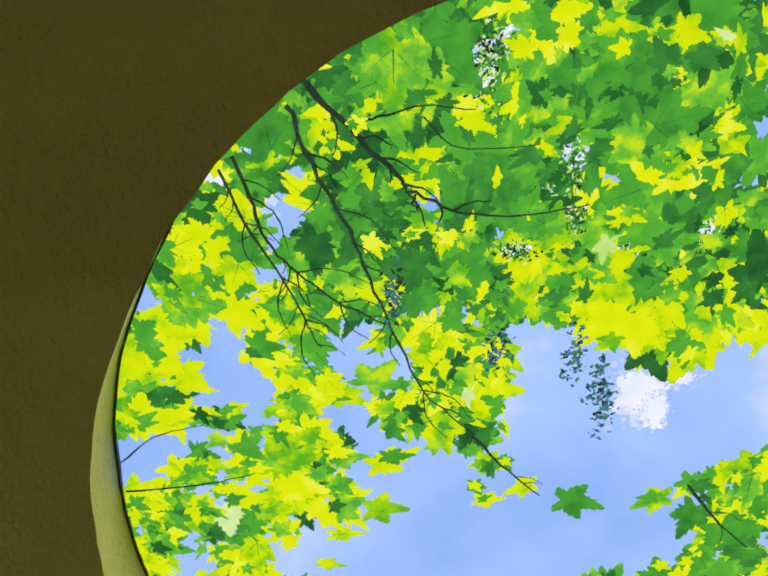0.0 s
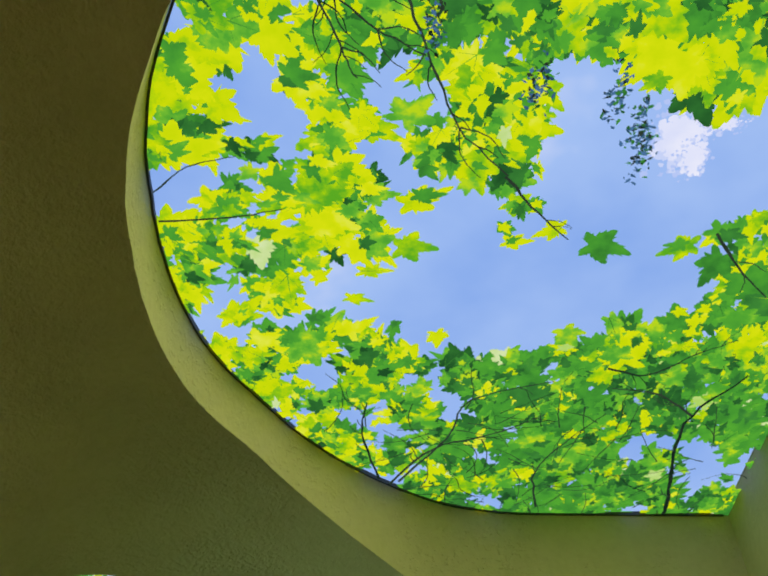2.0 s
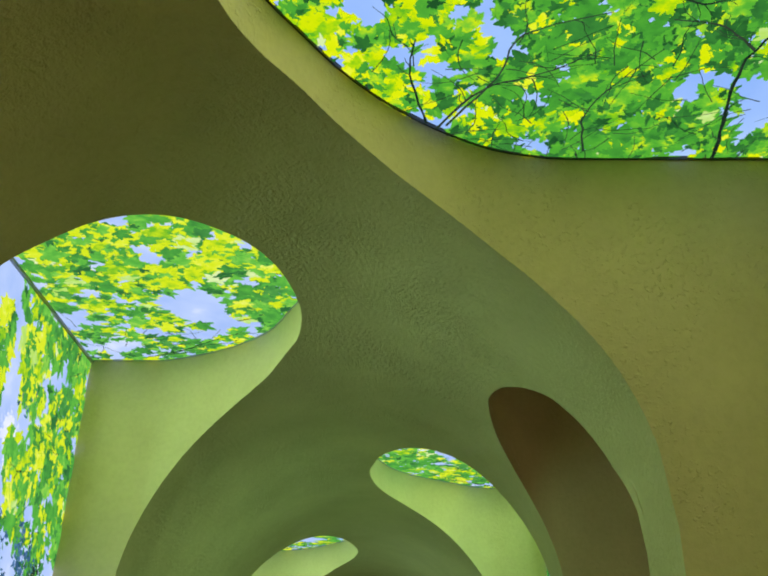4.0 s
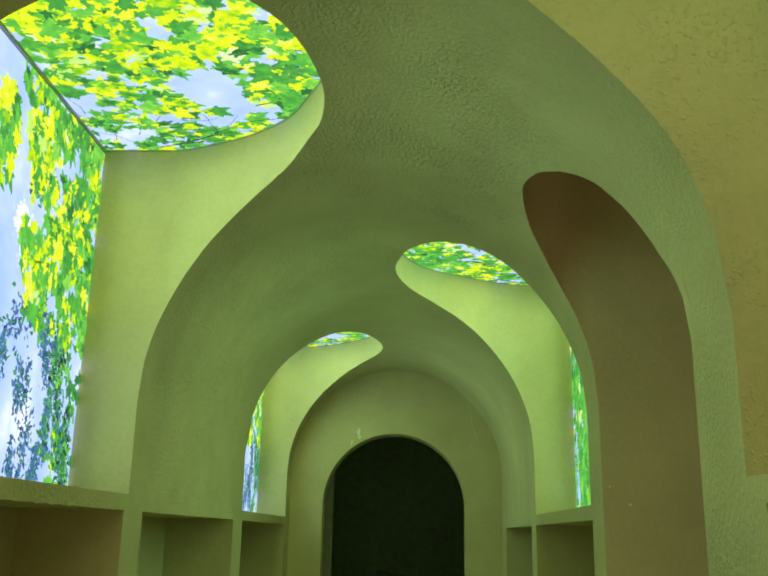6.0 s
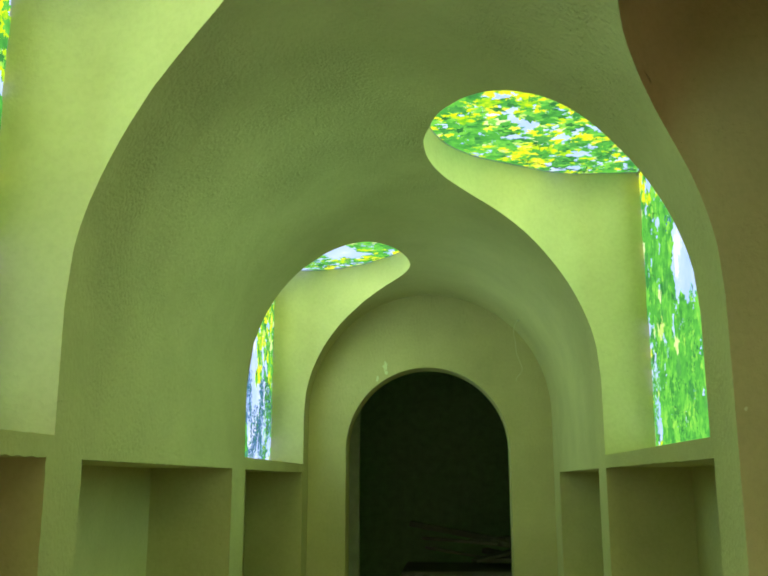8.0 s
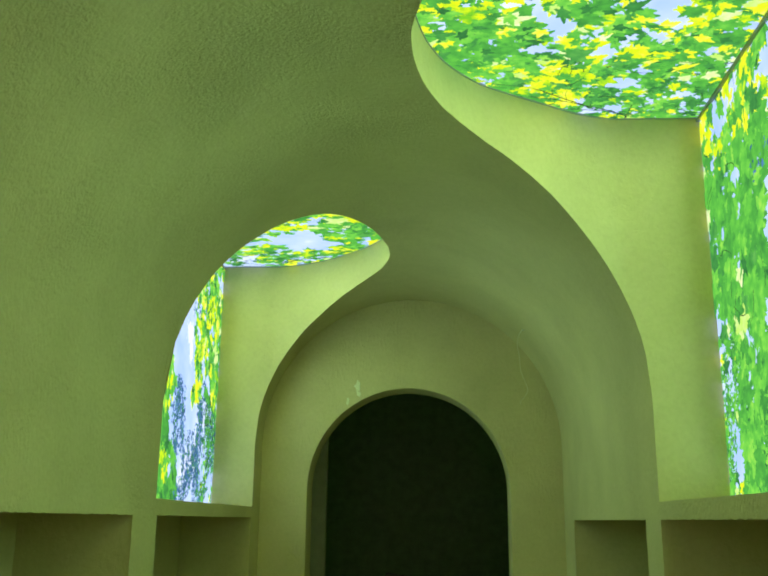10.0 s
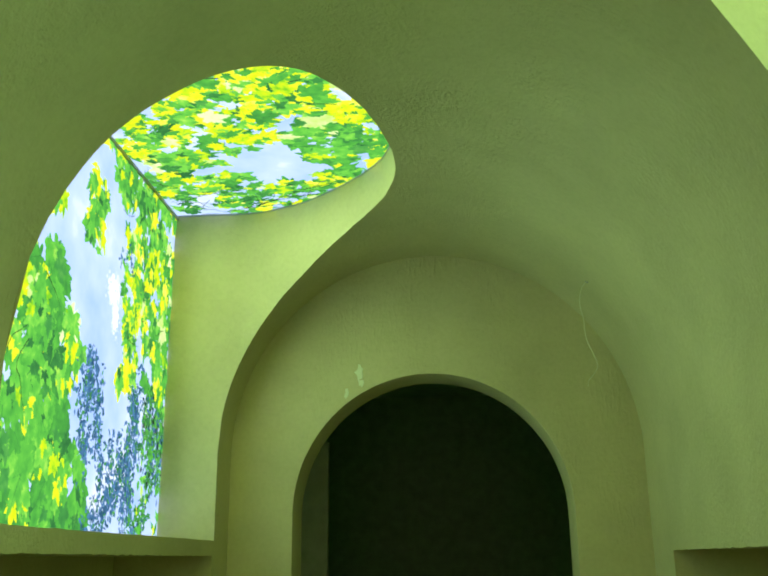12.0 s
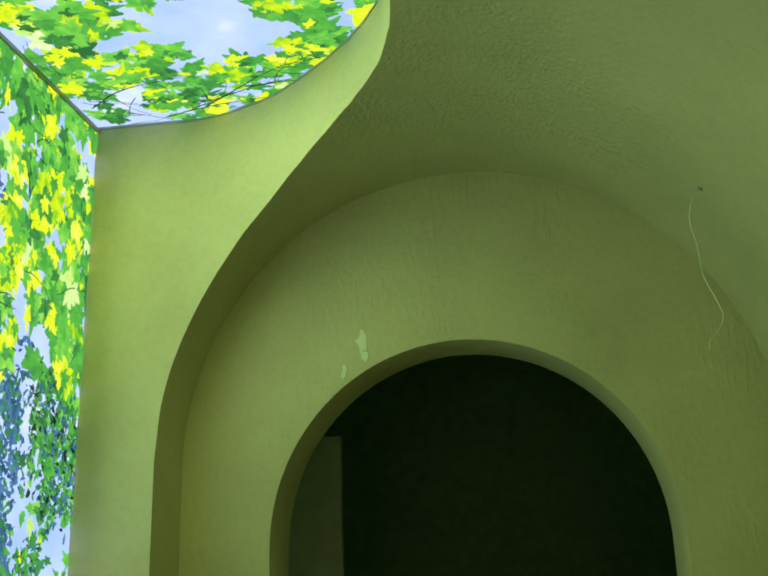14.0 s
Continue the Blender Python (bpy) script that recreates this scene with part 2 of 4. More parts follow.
NICHES = [(-1, -1.70, -0.21), (-1, -3.43, -1.93), (-1, -5.12, -3.62), (-1, -6.80, -5.32), (1, -1.69, -0.29), (1, -3.38, -1.87), (1, -6.40, -4.92)]

S0 = R * math.pi / 2                     # half the vault's developed width


def unroll_x(x):
    return R * math.asin(max(-1, min(1, x / R)))


def roll(s, y, off=0.0):
    """From the developed sheet to the place, and the normal that points into the passage."""
    if abs(s) <= S0:
        a = s / R
        n = Vector((-math.sin(a) / R, 0, -math.cos(a) / RISE)).normalized()
        return Vector((R * math.sin(a), y, ZC + RISE * math.cos(a))) - n * off, n
    sg = 1 if s > 0 else -1
    return Vector((sg * (R + off), y, ZC - (abs(s) - S0))), Vector((-sg, 0, 0))


LEAN = [(-0.2, 0.0), (0.0, 0.0), (0.2, 0.03), (0.42, 0.035), (0.55, 0.03), (0.66, 0.01), (0.75, 0.0)]


def foot(a, x, y):
    """The far reveal of the big opening leans: how far its foot stands behind its top."""
    if "grow" not in a or y < -5.6:
        return y
    return y + float(np.interp(x, [q[0] for q in LEAN], [q[1] for q in LEAN]))


for a in ALCOVES.values():
    a["curve"] = []
    for q in spline(a["pts"], 6):
        w = noise.noise(Vector((q[0] * 22, q[1] * 22, 0.5))) * 0.0022
        a["curve"].append((max(-R, min(R, q[0] + (w if abs(q[0]) < R - 0.03 else 0))), q[1] + w))


def inside(poly, x, y):
    hit = False
    for (x0, y0), (x1, y1) in zip(poly, poly[1:] + poly[:1]):
        if (y0 > y) != (y1 > y) and x < (x1 - x0) * (y - y0) / (y1 - y0) + x0:
            hit = not hit
    return hit


def ragged(rect, step=0.012, depth=0.0042):
    """A rectangle whose edges stand a few millimetres into the opening, unevenly, as trowelled by hand."""
    cx = sum(q[0] for q in rect) / 4
    cy = sum(q[1] for q in rect) / 4
    out = []
    for (ax, ay), (bx, by) in zip(rect, rect[1:] + rect[:1]):
        n = max(2, int(math.hypot(bx - ax, by - ay) / step))
        along_s = abs(bx - ax) > abs(by - ay)
        for k in range(n):
            x, y = ax + (bx - ax) * k / n, ay + (by - ay) * k / n
            w = depth * max(0.0, 0.35 + 1.1 * noise.noise(Vector((x * 34, y * 34, 2.0)))) if k else 0.0
            out.append((x, y + math.copysign(w, cy - y)) if along_s else (x + math.copysign(w, cx - x), y))
    return out


def build_shell():
    """Walls and vault of the passage out of one developed sheet with the openings cut through it."""
    pts, edges, holes = [], [], []

    def loop(poly, closed=True):
        k = len(pts)
        pts.extend(Vector(q) for q in poly)
        edges.extend((k + i, k + i + 1) for i in range(len(poly) - 1))
        if closed:
            edges.append((k + len(poly) - 1, k))

    smax = S0 + ZC
    arc = [-S0 + 2 * S0 * i / 144 for i in range(145)]
    loop([(-smax, Y_IN)] + [(s, Y_IN) for s in arc] + [(smax, Y_IN), (smax, Y_END)] + [(s, Y_END) for s in reversed(arc)] + [(-smax, Y_END)])
    for sg in (-1, 1):
        loop([(sg * S0, Y_IN), (sg * S0, Y_END)], False)
    for a in ALCOVES.values():
        sg = a["side"]
        low = sg * (S0 + ZC - a["low"])
        cur = [(unroll_x(x), foot(a, x, y)) for x, y in a["curve"]]
        poly = [(low, cur[0][1])] + cur + [(low, cur[-1][1])]
        holes.append(poly)
        loop(poly)
    for sg, y0, y1 in NICHES:
        s_hi, s_lo = sg * (S0 + ZC - NICHE_TOP), sg * (S0 + ZC - NICHE_LOW)
        poly = ragged([(s_hi, y0), (s_hi, y1), (s_lo, y1), (s_lo, y0)])
        holes.append(poly)
        loop(poly)
    steps = 144
    for i in range(1, steps):
        s = -S0 + 2 * S0 * i / steps
        for j in range(1, 68):
            pts.append(Vector((s, Y_IN + 0.12 * j + 0.01 * (i % 3))))
    vs, _, fs, *_ = delaunay_2d_cdt(pts, edges, [], 0, 1e-6)
    rim = set()
    for poly in holes:
        for i, v in enumerate(vs):
            if i not in rim and min(abs(v.x - q[0]) + abs(v.y - q[1]) for q in poly) < 0.02:
                rim.add(i)
    groups = {"wall_left": [], "ceiling": [], "wall_right": []}
    for f in fs:
        cx = sum(vs[i].x for i in f) / len(f)
        cy = sum(vs[i].y for i in f) / len(f)
        if any(inside(h, cx, cy) for h in holes):
            continue
        groups["ceiling" if abs(cx) < S0 else "wall_left" if cx < 0 else "wall_right"].append(f)
    for name, faces in groups.items():
        used = sorted({i for f in faces for i in f})
        idx = {v: k for k, v in enumerate(used)}
        n = len(used)
        inner = [roll(vs[i].x, vs[i].y) for i in used]
        outer = [roll(vs[i].x, vs[i].y, 0.03) for i in used]
        fl = []
        for f in faces:
            q = [idx[i] for i in f]
            p0, p1, p2 = (inner[k][0] for k in q[:3])
            if (p1 - p0).cross(p2 - p0).dot(inner[q[0]][1]) < 0:
                q.reverse()
            fl.append(tuple(q))
            if not any(i in rim for i in f):
                fl.append(tuple(n + k for k in reversed(q)))
        ob = part_from(name, [p for p, _ in inner] + [p for p, _ in outer], fl, STIPPLE, smooth=True,
                       normals=[tuple(nn) for _, nn in inner] + [tuple(-nn) for _, nn in outer])
        what = {"ceiling": "barrel-vaulted plaster ceiling in khaki green with tongue-shaped cut-outs", "wall_left": "khaki plaster side wall with open niches",
                "wall_right": "khaki plaster side wall with niches and a tall opening"}[name]
        tagged(ob, what, "ceiling" if name == "ceiling" else "wall", kind="structure")


def vault_z(x):
    return ZC + RISE * math.sqrt(max(0, 1 - (x / R) ** 2))


def build_alcove(a):
    """Curved upright reveal round an opening, its back wall, sill and cover."""
    sg, back, top, low = a["side"], a["back"], a["top"], a["low"]
    cur = a["curve"]
    yf, yn = cur[0][1], cur[-1][1]
    cols = [((sg * (back + 0.03), yf), low - 0.03), ((sg * R, yf), low - 0.03)]
    cols += [((x, y), vault_z(x)) for x, y in cur]
    # unlit recess: near wall cut short out of view, to let warm light in
    cols += [((sg * R, yn), low - 0.03), ((sg * (back + 0.03 if a["lit"] else 1.9), yn), low - 0.03)]
    verts, faces, norms = [], [], []
    n = len(cols)
    plan = [Vector(c[0]) for c in cols]
    for layer in (0, 0.03):
        for i, ((x, y), z) in enumerate(cols):
            d = plan[min(i + 1, n - 1)] - plan[max(i - 1, 0)]
            nn = Vector((d.y, -d.x))
            nn = sg * nn.normalized() if nn.length > 1e-6 else Vector((0, 1))
            if i < 3:
                nn = Vector((0, 1))
            if i >= n - 3:
                nn = Vector((0, -1))
            q = plan[i] + nn * layer
            norms += [(nn.x if layer else -nn.x, nn.y if layer else -nn.y, 0.0)] * 2
            if layer and 2 <= i < n - 2:
                z = vault_z(q.x) + 0.045
            verts += [(q.x, foot(a, q.x, q.y), z), (q.x, q.y, top + 0.03)]
    for i in range(n - 1):
        if (plan[i + 1] - plan[i]).length < 1e-5:
            continue
        k = 2 * i
        faces.append((k, k + 2, k + 3, k + 1))
        m = 2 * n + k
        faces.append((m, m + 1, m + 3, m + 2))
        faces.append((k + 1, k + 3, m + 3, m + 1))
    for k, f in enumerate(faces):
        p0, p1, p2 = (Vector(verts[i]) for i in f[:3])
        p3 = Vector(verts[f[3]])
        if ((p1 - p0).cross(p3 - p0) + (p2 - p1).cross(p3 - p1)).dot(Vector(norms[f[0]]) + Vector(norms[f[1]])) < 0:
            faces[k] = tuple(reversed(f))
    reveal = part_from("reveal", verts, faces, GRITTY if "grow" in a else WALL, smooth=True, normals=norms)
    tagged(reveal, "curved upright plaster reveal round a tongue-shaped opening" if a["lit"] else "plaster reveal of a tall opening to a side way", "reveal", kind="structure")
    bm = bmesh.new()
    xb = sorted((sg * (back + 0.012), sg * (back + 0.05)))
    box(bm, xb[0], xb[1], yn - 0.03, yf + 0.03, low - 0.03 if a["lit"] else 0.002, top + 0.05)
    tagged(part("alcove_back_wall", bm, WALL), "khaki plaster back wall of an alcove", "wall", kind="structure")
    bm = bmesh.new()
    x0, x1 = sorted((min(sg * q[0] for q in cur) * sg - sg * 0.05, sg * (back + 0.012)))
    box(bm, x0, x1, yn - 0.03, yf + 0.03, top + (0.012 if a["lit"] else 0.0), top + 0.05)
    tagged(part("alcove_ceiling", bm, WALL), "flat board ceiling above an alcove", "ceiling", kind="structure")
    if low > 0:
        bm = bmesh.new()
        x0, x1 = sorted((sg * (R + 0.003), sg * (back + 0.012)))
        box(bm, x0, x1, yn, yf, NICHE_TOP + 0.004, low)
        bmesh.ops.subdivide_edges(bm, edges=[e for e in bm.edges if abs(e.verts[0].co.y - e.verts[1].co.y) > 0.1], cuts=46)
        for v in bm.verts:
            k = Vector((v.co.x * 9, v.co.y * 26, v.co.z * 9))
            if v.co.z > low - 0.001 and yn + 0.01 < v.co.y < yf - 0.01:
                v.co.z += noise.noise(k) * 0.0035
                if abs(v.co.x) < R + 0.01:
                    v.co.x += sg * max(0, noise.noise(k * 1.7)) * 0.006
        tagged(part("sill", bm, ROUGH_WALL), "rough khaki plaster ledge under a lit alcove", "ledge", kind="structure")


def build_niche(sg, y0, y1):
    """An open box let into the wall: inner faces, outer faces and the rim that joins them."""
    t = 0.025
    bm = bmesh.new()

    def ring(x, e):
        return [bm.verts.new((sg * x, y, z)) for y, z in ((y0 - e, NICHE_LOW - e), (y1 + e, NICHE_LOW - e), (y1 + e, NICHE_TOP + min(e, 0.003)), (y0 - e, NICHE_TOP + min(e, 0.003)))]

    rings = [ring(R + 0.035, t), ring(R + 0.0005, 0.0), ring(NICHE_X, 0.0)]
    outer = ring(NICHE_X + t, t)
    for a, b in ((rings[0], rings[1]), (rings[1], rings[2]), (outer, rings[0])):
        for k in range(4):
            bm.faces.new((a[k], a[(k + 1) % 4], b[(k + 1) % 4], b[k]))
    bm.faces.new(rings[2])
    bm.faces.new(outer)
    bmesh.ops.recalc_face_normals(bm, faces=bm.faces)
    tagged(part("wall_niche", bm, WALL), "open rectangular khaki plaster niche in the wall", "niche", group="wall niches", kind="structure")


def build_end_wall():
    w, dx, dr, dtop, thick = 1.35, -0.012, 0.505, 2.10, 0.20
    arch = [(dx + dr, 0.0)] + [(dx + dr * math.cos(math.radians(a)), dtop - dr + dr * math.sin(math.radians(a))) for a in range(0, 181, 4)] + [(dx - dr, 0.0)]
    pts = [Vector(q) for q in [(-w, 0), (-w, 2.9), (w, 2.9), (w, 0)] + arch]
    n = len(arch)
    edges = [(0, 1), (1, 2), (2, 3)] + [(4 + i, 5 + i) for i in range(n - 1)] + [(3, 4), (4 + n - 1, 0)]
    vs, _, fs, *_ = delaunay_2d_cdt(pts, edges, [], 0, 1e-6)
    keep = [f for f in fs if not inside(arch, sum(vs[i].x for i in f) / 3, sum(vs[i].y for i in f) / 3)]
    k = len(vs)
    verts = [(v.x, 0.0, v.y) for v in vs] + [(v.x, thick, v.y) for v in vs]
    faces = []
    for f in keep:
        a, b, c = (vs[i] for i in f)
        up = (b - a).cross(c - a)
        f = list(f) if up > 0 else list(reversed(f))
        faces += [tuple(f), tuple(k + i for i in reversed(f))]
    tagged(part_from("wall_end", verts, faces, ROUGH_WALL), "khaki plaster end wall with a round-arched doorway", "wall", kind="structure")
    # soffit of the doorway with a softly worn arris
    bm = bmesh.new()
    rings = []
    for y, grow in ((-0.0005, 0.008), (0.0025, 0.0025), (0.009, -0.001), (thick, -0.001)):
        ring = []
        for i, (x, z) in enumerate(arch):
            nx, nz = x - dx, max(0.0, z - (dtop - dr))
            ln = math.hypot(nx, nz) or 1
            ring.append(bm.verts.new((x + nx / ln * grow, y, z + nz / ln * grow)))
        rings.append(ring)
    for r0, r1 in zip(rings, rings[1:]):
        for i in range(n - 1):
            bm.faces.new((r0[i], r1[i], r1[i + 1], r0[i + 1]))
    tagged(part("door_soffit", bm, ROUGH_WALL, smooth=True), "plastered reveal of the arched doorway", "doorway", kind="structure")


build_shell()
for a in ALCOVES.values():
    build_alcove(a)
for q in NICHES:
    build_niche(*q)
build_end_wall()

bm = bmesh.new()
box(bm, -4.0, 4.0, Y_IN - 2.5, 4.6, -0.1, 0.0)
tagged(part("floor", bm, CONCRETE), "bare grey concrete floor", "floor", kind="structure")

# dark room behind the doorway
for nm, dims in {"wall_room_left": (-2.3, -2.2, 0.20, 4.5, 0, 2.8), "wall_room_right": (2.2, 2.3, 0.20, 4.5, 0, 2.8),
                 "wall_room_back": (-2.3, 2.3, 4.5, 4.6, 0, 2.8), "ceiling_room": (-2.3, 2.3, 0.20, 4.6, 2.8, 2.9),
                 "wall_room_front_left": (-2.3, -1.35, 0.06, 0.20, 0, 2.8), "wall_room_front_right": (1.35, 2.3, 0.06, 0.20, 0, 2.8)}.items():
    bm = bmesh.new()
    box(bm, *dims)
    tagged(part(nm, bm, DARK), "unlit bare wall of the room beyond" if "ceil" not in nm else "unlit ceiling of the room beyond", "ceiling" if "ceil" in nm else "wall", kind="structure")


# ---------------------------------------------------------------- backlit prints
random.seed(7)


def leaf_outline(valley, tooth):
    """A maple leaf, tip along +x, about 1 long: five lobes with saw-toothed edges round the stem."""
    lobes = [(-118, 0.37), (-60, 0.52), (0, 0.63), (60, 0.52), (118, 0.37)]
    pts = [(180, 0.08)]
    for k, (a, l) in enumerate(lobes):
        for d, r in ((-24, 0.66), (-21, 0.60), (-15, 0.82), (-12, 0.76), (-6, 0.93), (0, 1.0), (6, 0.93), (12, 0.76), (15, 0.82), (21, 0.60), (24, 0.66)):
            if r in (0.60, 0.76):
                r += 0.09 * (1 - tooth)
            pts.append((a + d, l * r))
        if k < 4:
            pts.append(((a + lobes[k + 1][0]) / 2, valley))
    return [(r * math.cos(math.radians(a)), r * math.sin(math.radians(a))) for a, r in pts]


LEAVES = [leaf_outline(v, t) for v, t in ((0.33, 1.0), (0.38, 0.8), (0.42, 1.0), (0.45, 0.7))]
LEAF = LEAVES[1]
FAR_LEAF = [(-0.45, 0.0), (-0.3, 0.28), (-0.12, 0.24), (0.0, 0.42), (0.14, 0.2), (0.34, 0.16), (0.55, 0.0), (0.3, -0.15), (0.12, -0.22), (-0.04, -0.4), (-0.14, -0.22), (-0.32, -0.26)]


class Print:
    """Flat inks laid over a luminous sheet; place(u, v, w) turns print coordinates into the world, w out of the sheet."""

    def __init__(self, place, bounds=None):
        self.place, self.v, self.f, self.m, self.k, self.bounds, self.calm, self.mass = place, [], [], [], 0, bounds, False, 2.8

    def blot(self, pts, mat):
        self.k += 1
        w = 0.0012 + self.k * 6e-7
        n = len(self.v)
        if self.bounds:
            u0, u1, v0, v1 = self.bounds
            if not any(u0 < u < u1 and v0 < v < v1 for u, v in pts):
                return
            pts = [(min(max(u, u0), u1), min(max(v, v0), v1)) for u, v in pts]
        self.v += [self.place(u, v, w) for u, v in pts]
        self.f.append(tuple(range(n, n + len(pts))))
        self.m.append(mat)

    def leaf(self, u, v, size, mat, shape=LEAF, turn=None):
        a = random.uniform(0, 2 * math.pi) if turn is None else turn
        big = shape is LEAF
        if big:
            shape = random.choice(LEAVES)
        squash = random.uniform(0.38, 1.0)
        skew = random.uniform(-0.5, 0.5)
        bend = random.uniform(-0.9, 0.9)
        curl = random.uniform(-0.35, 0.35)
        ca, sa = math.cos(a), math.sin(a)
        jit = 0.012 if big else 0.025
        pts, core = [], []
        for x, y in shape:
            x, y = x + random.uniform(-jit, jit), (y + random.uniform(-jit, jit)) * squash
            y = y + skew * x * 0.5 + bend * x * x * 0.5
            x = x + curl * y * y * 1.5
            pts.append((u + size * (x * ca - y * sa), v + size * (x * sa + y * ca)))
        self.blot(pts, mat)
        if not big or mat > 2 or self.calm:
            return
        k = random.random()
        other = {0: 1, 1: random.choice((0, 2, 2)), 2: 1}[mat]
        if k < 0.4:
            # a fold or a second leaf lying over part of the blade
            f = random.uniform(0.45, 0.7)
            ou, ov = random.uniform(-0.16, 0.16) * size, random.uniform(-0.16, 0.16) * size
            turn2 = random.uniform(-0.5, 0.5)
            cb, sb = f * math.cos(turn2), f * math.sin(turn2)
            self.blot([(u + ou + (p - u) * cb - (q - v) * sb, v + ov + (p - u) * sb + (q - v) * cb) for p, q in pts], other)
        elif k < 0.6 and size > 0.06:
            # midrib and two side veins
            for c in (30, 18, 42):
                tip, base = pts[c], pts[0]
                du, dv = (tip[0] - base[0]) * 0.9, (tip[1] - base[1]) * 0.9
                w = 0.012
                self.blot([(base[0] - dv * w, base[1] + du * w), (base[0] + du, base[1] + dv), (base[0] + dv * w, base[1] - du * w)], {0: 1, 1: 2, 2: 1}[mat])

    def twig(self, pts, width, mat=4, steps=5, spurs=0.35):
        q = [c + np.array((random.gauss(0, 0.22), random.gauss(0, 0.22))) * width for c in spline(pts, steps)]
        left, right = [], []
        for i, c in enumerate(q):
            d = q[min(i + 1, len(q) - 1)] - q[max(i - 1, 0)]
            d = np.array((-d[1], d[0])) / (np.hypot(*d) or 1)
            w = width * (1 - 0.65 * i / len(q)) / 2 * random.uniform(0.8, 1.25)
            left.append(tuple(c + d * w))
            right.append(tuple(c - d * w))
        self.blot(left + right[::-1], mat)
        if width < 0.0045:
            return
        for i, c in enumerate(q[1:-1]):
            if random.random() < spurs:
                d = q[i + 2] - q[i]
                a = math.atan2(d[1], d[0]) + random.choice((-1, 1)) * random.uniform(0.4, 1.0)
                l = random.uniform(0.02, 0.07)
                p1 = c + l * 0.5 * np.array((math.cos(a), math.sin(a)))
                p2 = p1 + l * 0.5 * np.array((math.cos(a + 0.4), math.sin(a + 0.4)))
                self.twig([tuple(c), tuple(p1), tuple(p2)], width * 0.38, mat, 3)

    def done(self, sheet):
        """The inks of the sheet: leaves with their twigs, and clouds, each a layer of its own."""
        three = [LIME, MID, DEEP] if self.bounds is None else [SOFT_LIME, SOFT_GREEN, SOFT_SHADE]
        inks = three + [PALE, BARK, BLUE, CLOUD, HAZE, VEIL]
        for name, label, kinds in (("leaf_print", "printed maple leaves and dark twigs", (0, 1, 2, 3, 4, 5)), ("cloud_print", "printed white cloud", (6, 7, 8))):
            verts, faces, slots = [], [], []
            for f, m in zip(self.f, self.m):
                if m in kinds:
                    n = len(verts)
                    verts += [self.v[i] for i in f]
                    faces.append(tuple(range(n, n + len(f))))
                    slots.append(m)
            if faces:
                part_from(name, verts, faces, inks, sheet, label, slots=slots)


def spray(pr, n, rule, u0, u1, v0, v1):
    """Scatter leaves; rule(u, v) gives None or (size, weights of lime, green, shaded, pale[, direction of the tips])."""
    for _ in range(n):
        u, v = random.uniform(u0, u1), random.uniform(v0, v1)
        q = rule(u, v)
        if not q:
            continue
        size, weights = q[0], list(q[1])
        turn = q[2] + random.gauss(0, 0.7) if len(q) > 2 else None
        size *= random.uniform(0.7, 1.55)
        # leaves of one tone hang in masses
        mass = noise.noise(Vector((u * 11, v * 11, 17.0))) + 0.6 * noise.noise(Vector((u * 26, v * 26, 4.0)))
        weights[0] *= math.exp(pr.mass * mass)
        weights[2] *= math.exp(-3.0 * mass)
        pr.leaf(u, v, size, random.choices((0, 1, 2, 3), weights)[0], LEAF if size > 0.04 else FAR_LEAF, turn)


def fine_twigs(pr, n, u0, u1, v0, v1, mat, ok, length=0.12, width=0.003):
    for _ in range(n):
        u, v = random.uniform(u0, u1), random.uniform(v0, v1)
        if not ok(u, v):
            continue
        a = random.uniform(0, 6.283)
        pts = [(u, v)]
        for _k in range(3):
            a += random.uniform(-0.6, 0.6)
            u, v = u + math.cos(a) * length / 3, v + math.sin(a) * length / 3
            pts.append((u, v))
        pr.twig(pts, width, mat, 3)


def tuft(pr, n, u0, u1, v0, v1, size, mats=(5, 5, 2, 4)):
    """Fine distant foliage in dark specks."""
    for _ in range(n):
        u, v = random.gauss((u0 + u1) / 2, (u1 - u0) / 3), random.gauss((v0 + v1) / 2, (v1 - v0) / 3)
        if u0 - 0.02 < u < u1 + 0.02 and v0 - 0.02 < v < v1 + 0.02:
            pr.leaf(u, v, size * random.uniform(0.5, 1.3), random.choice(mats), FAR_LEAF)


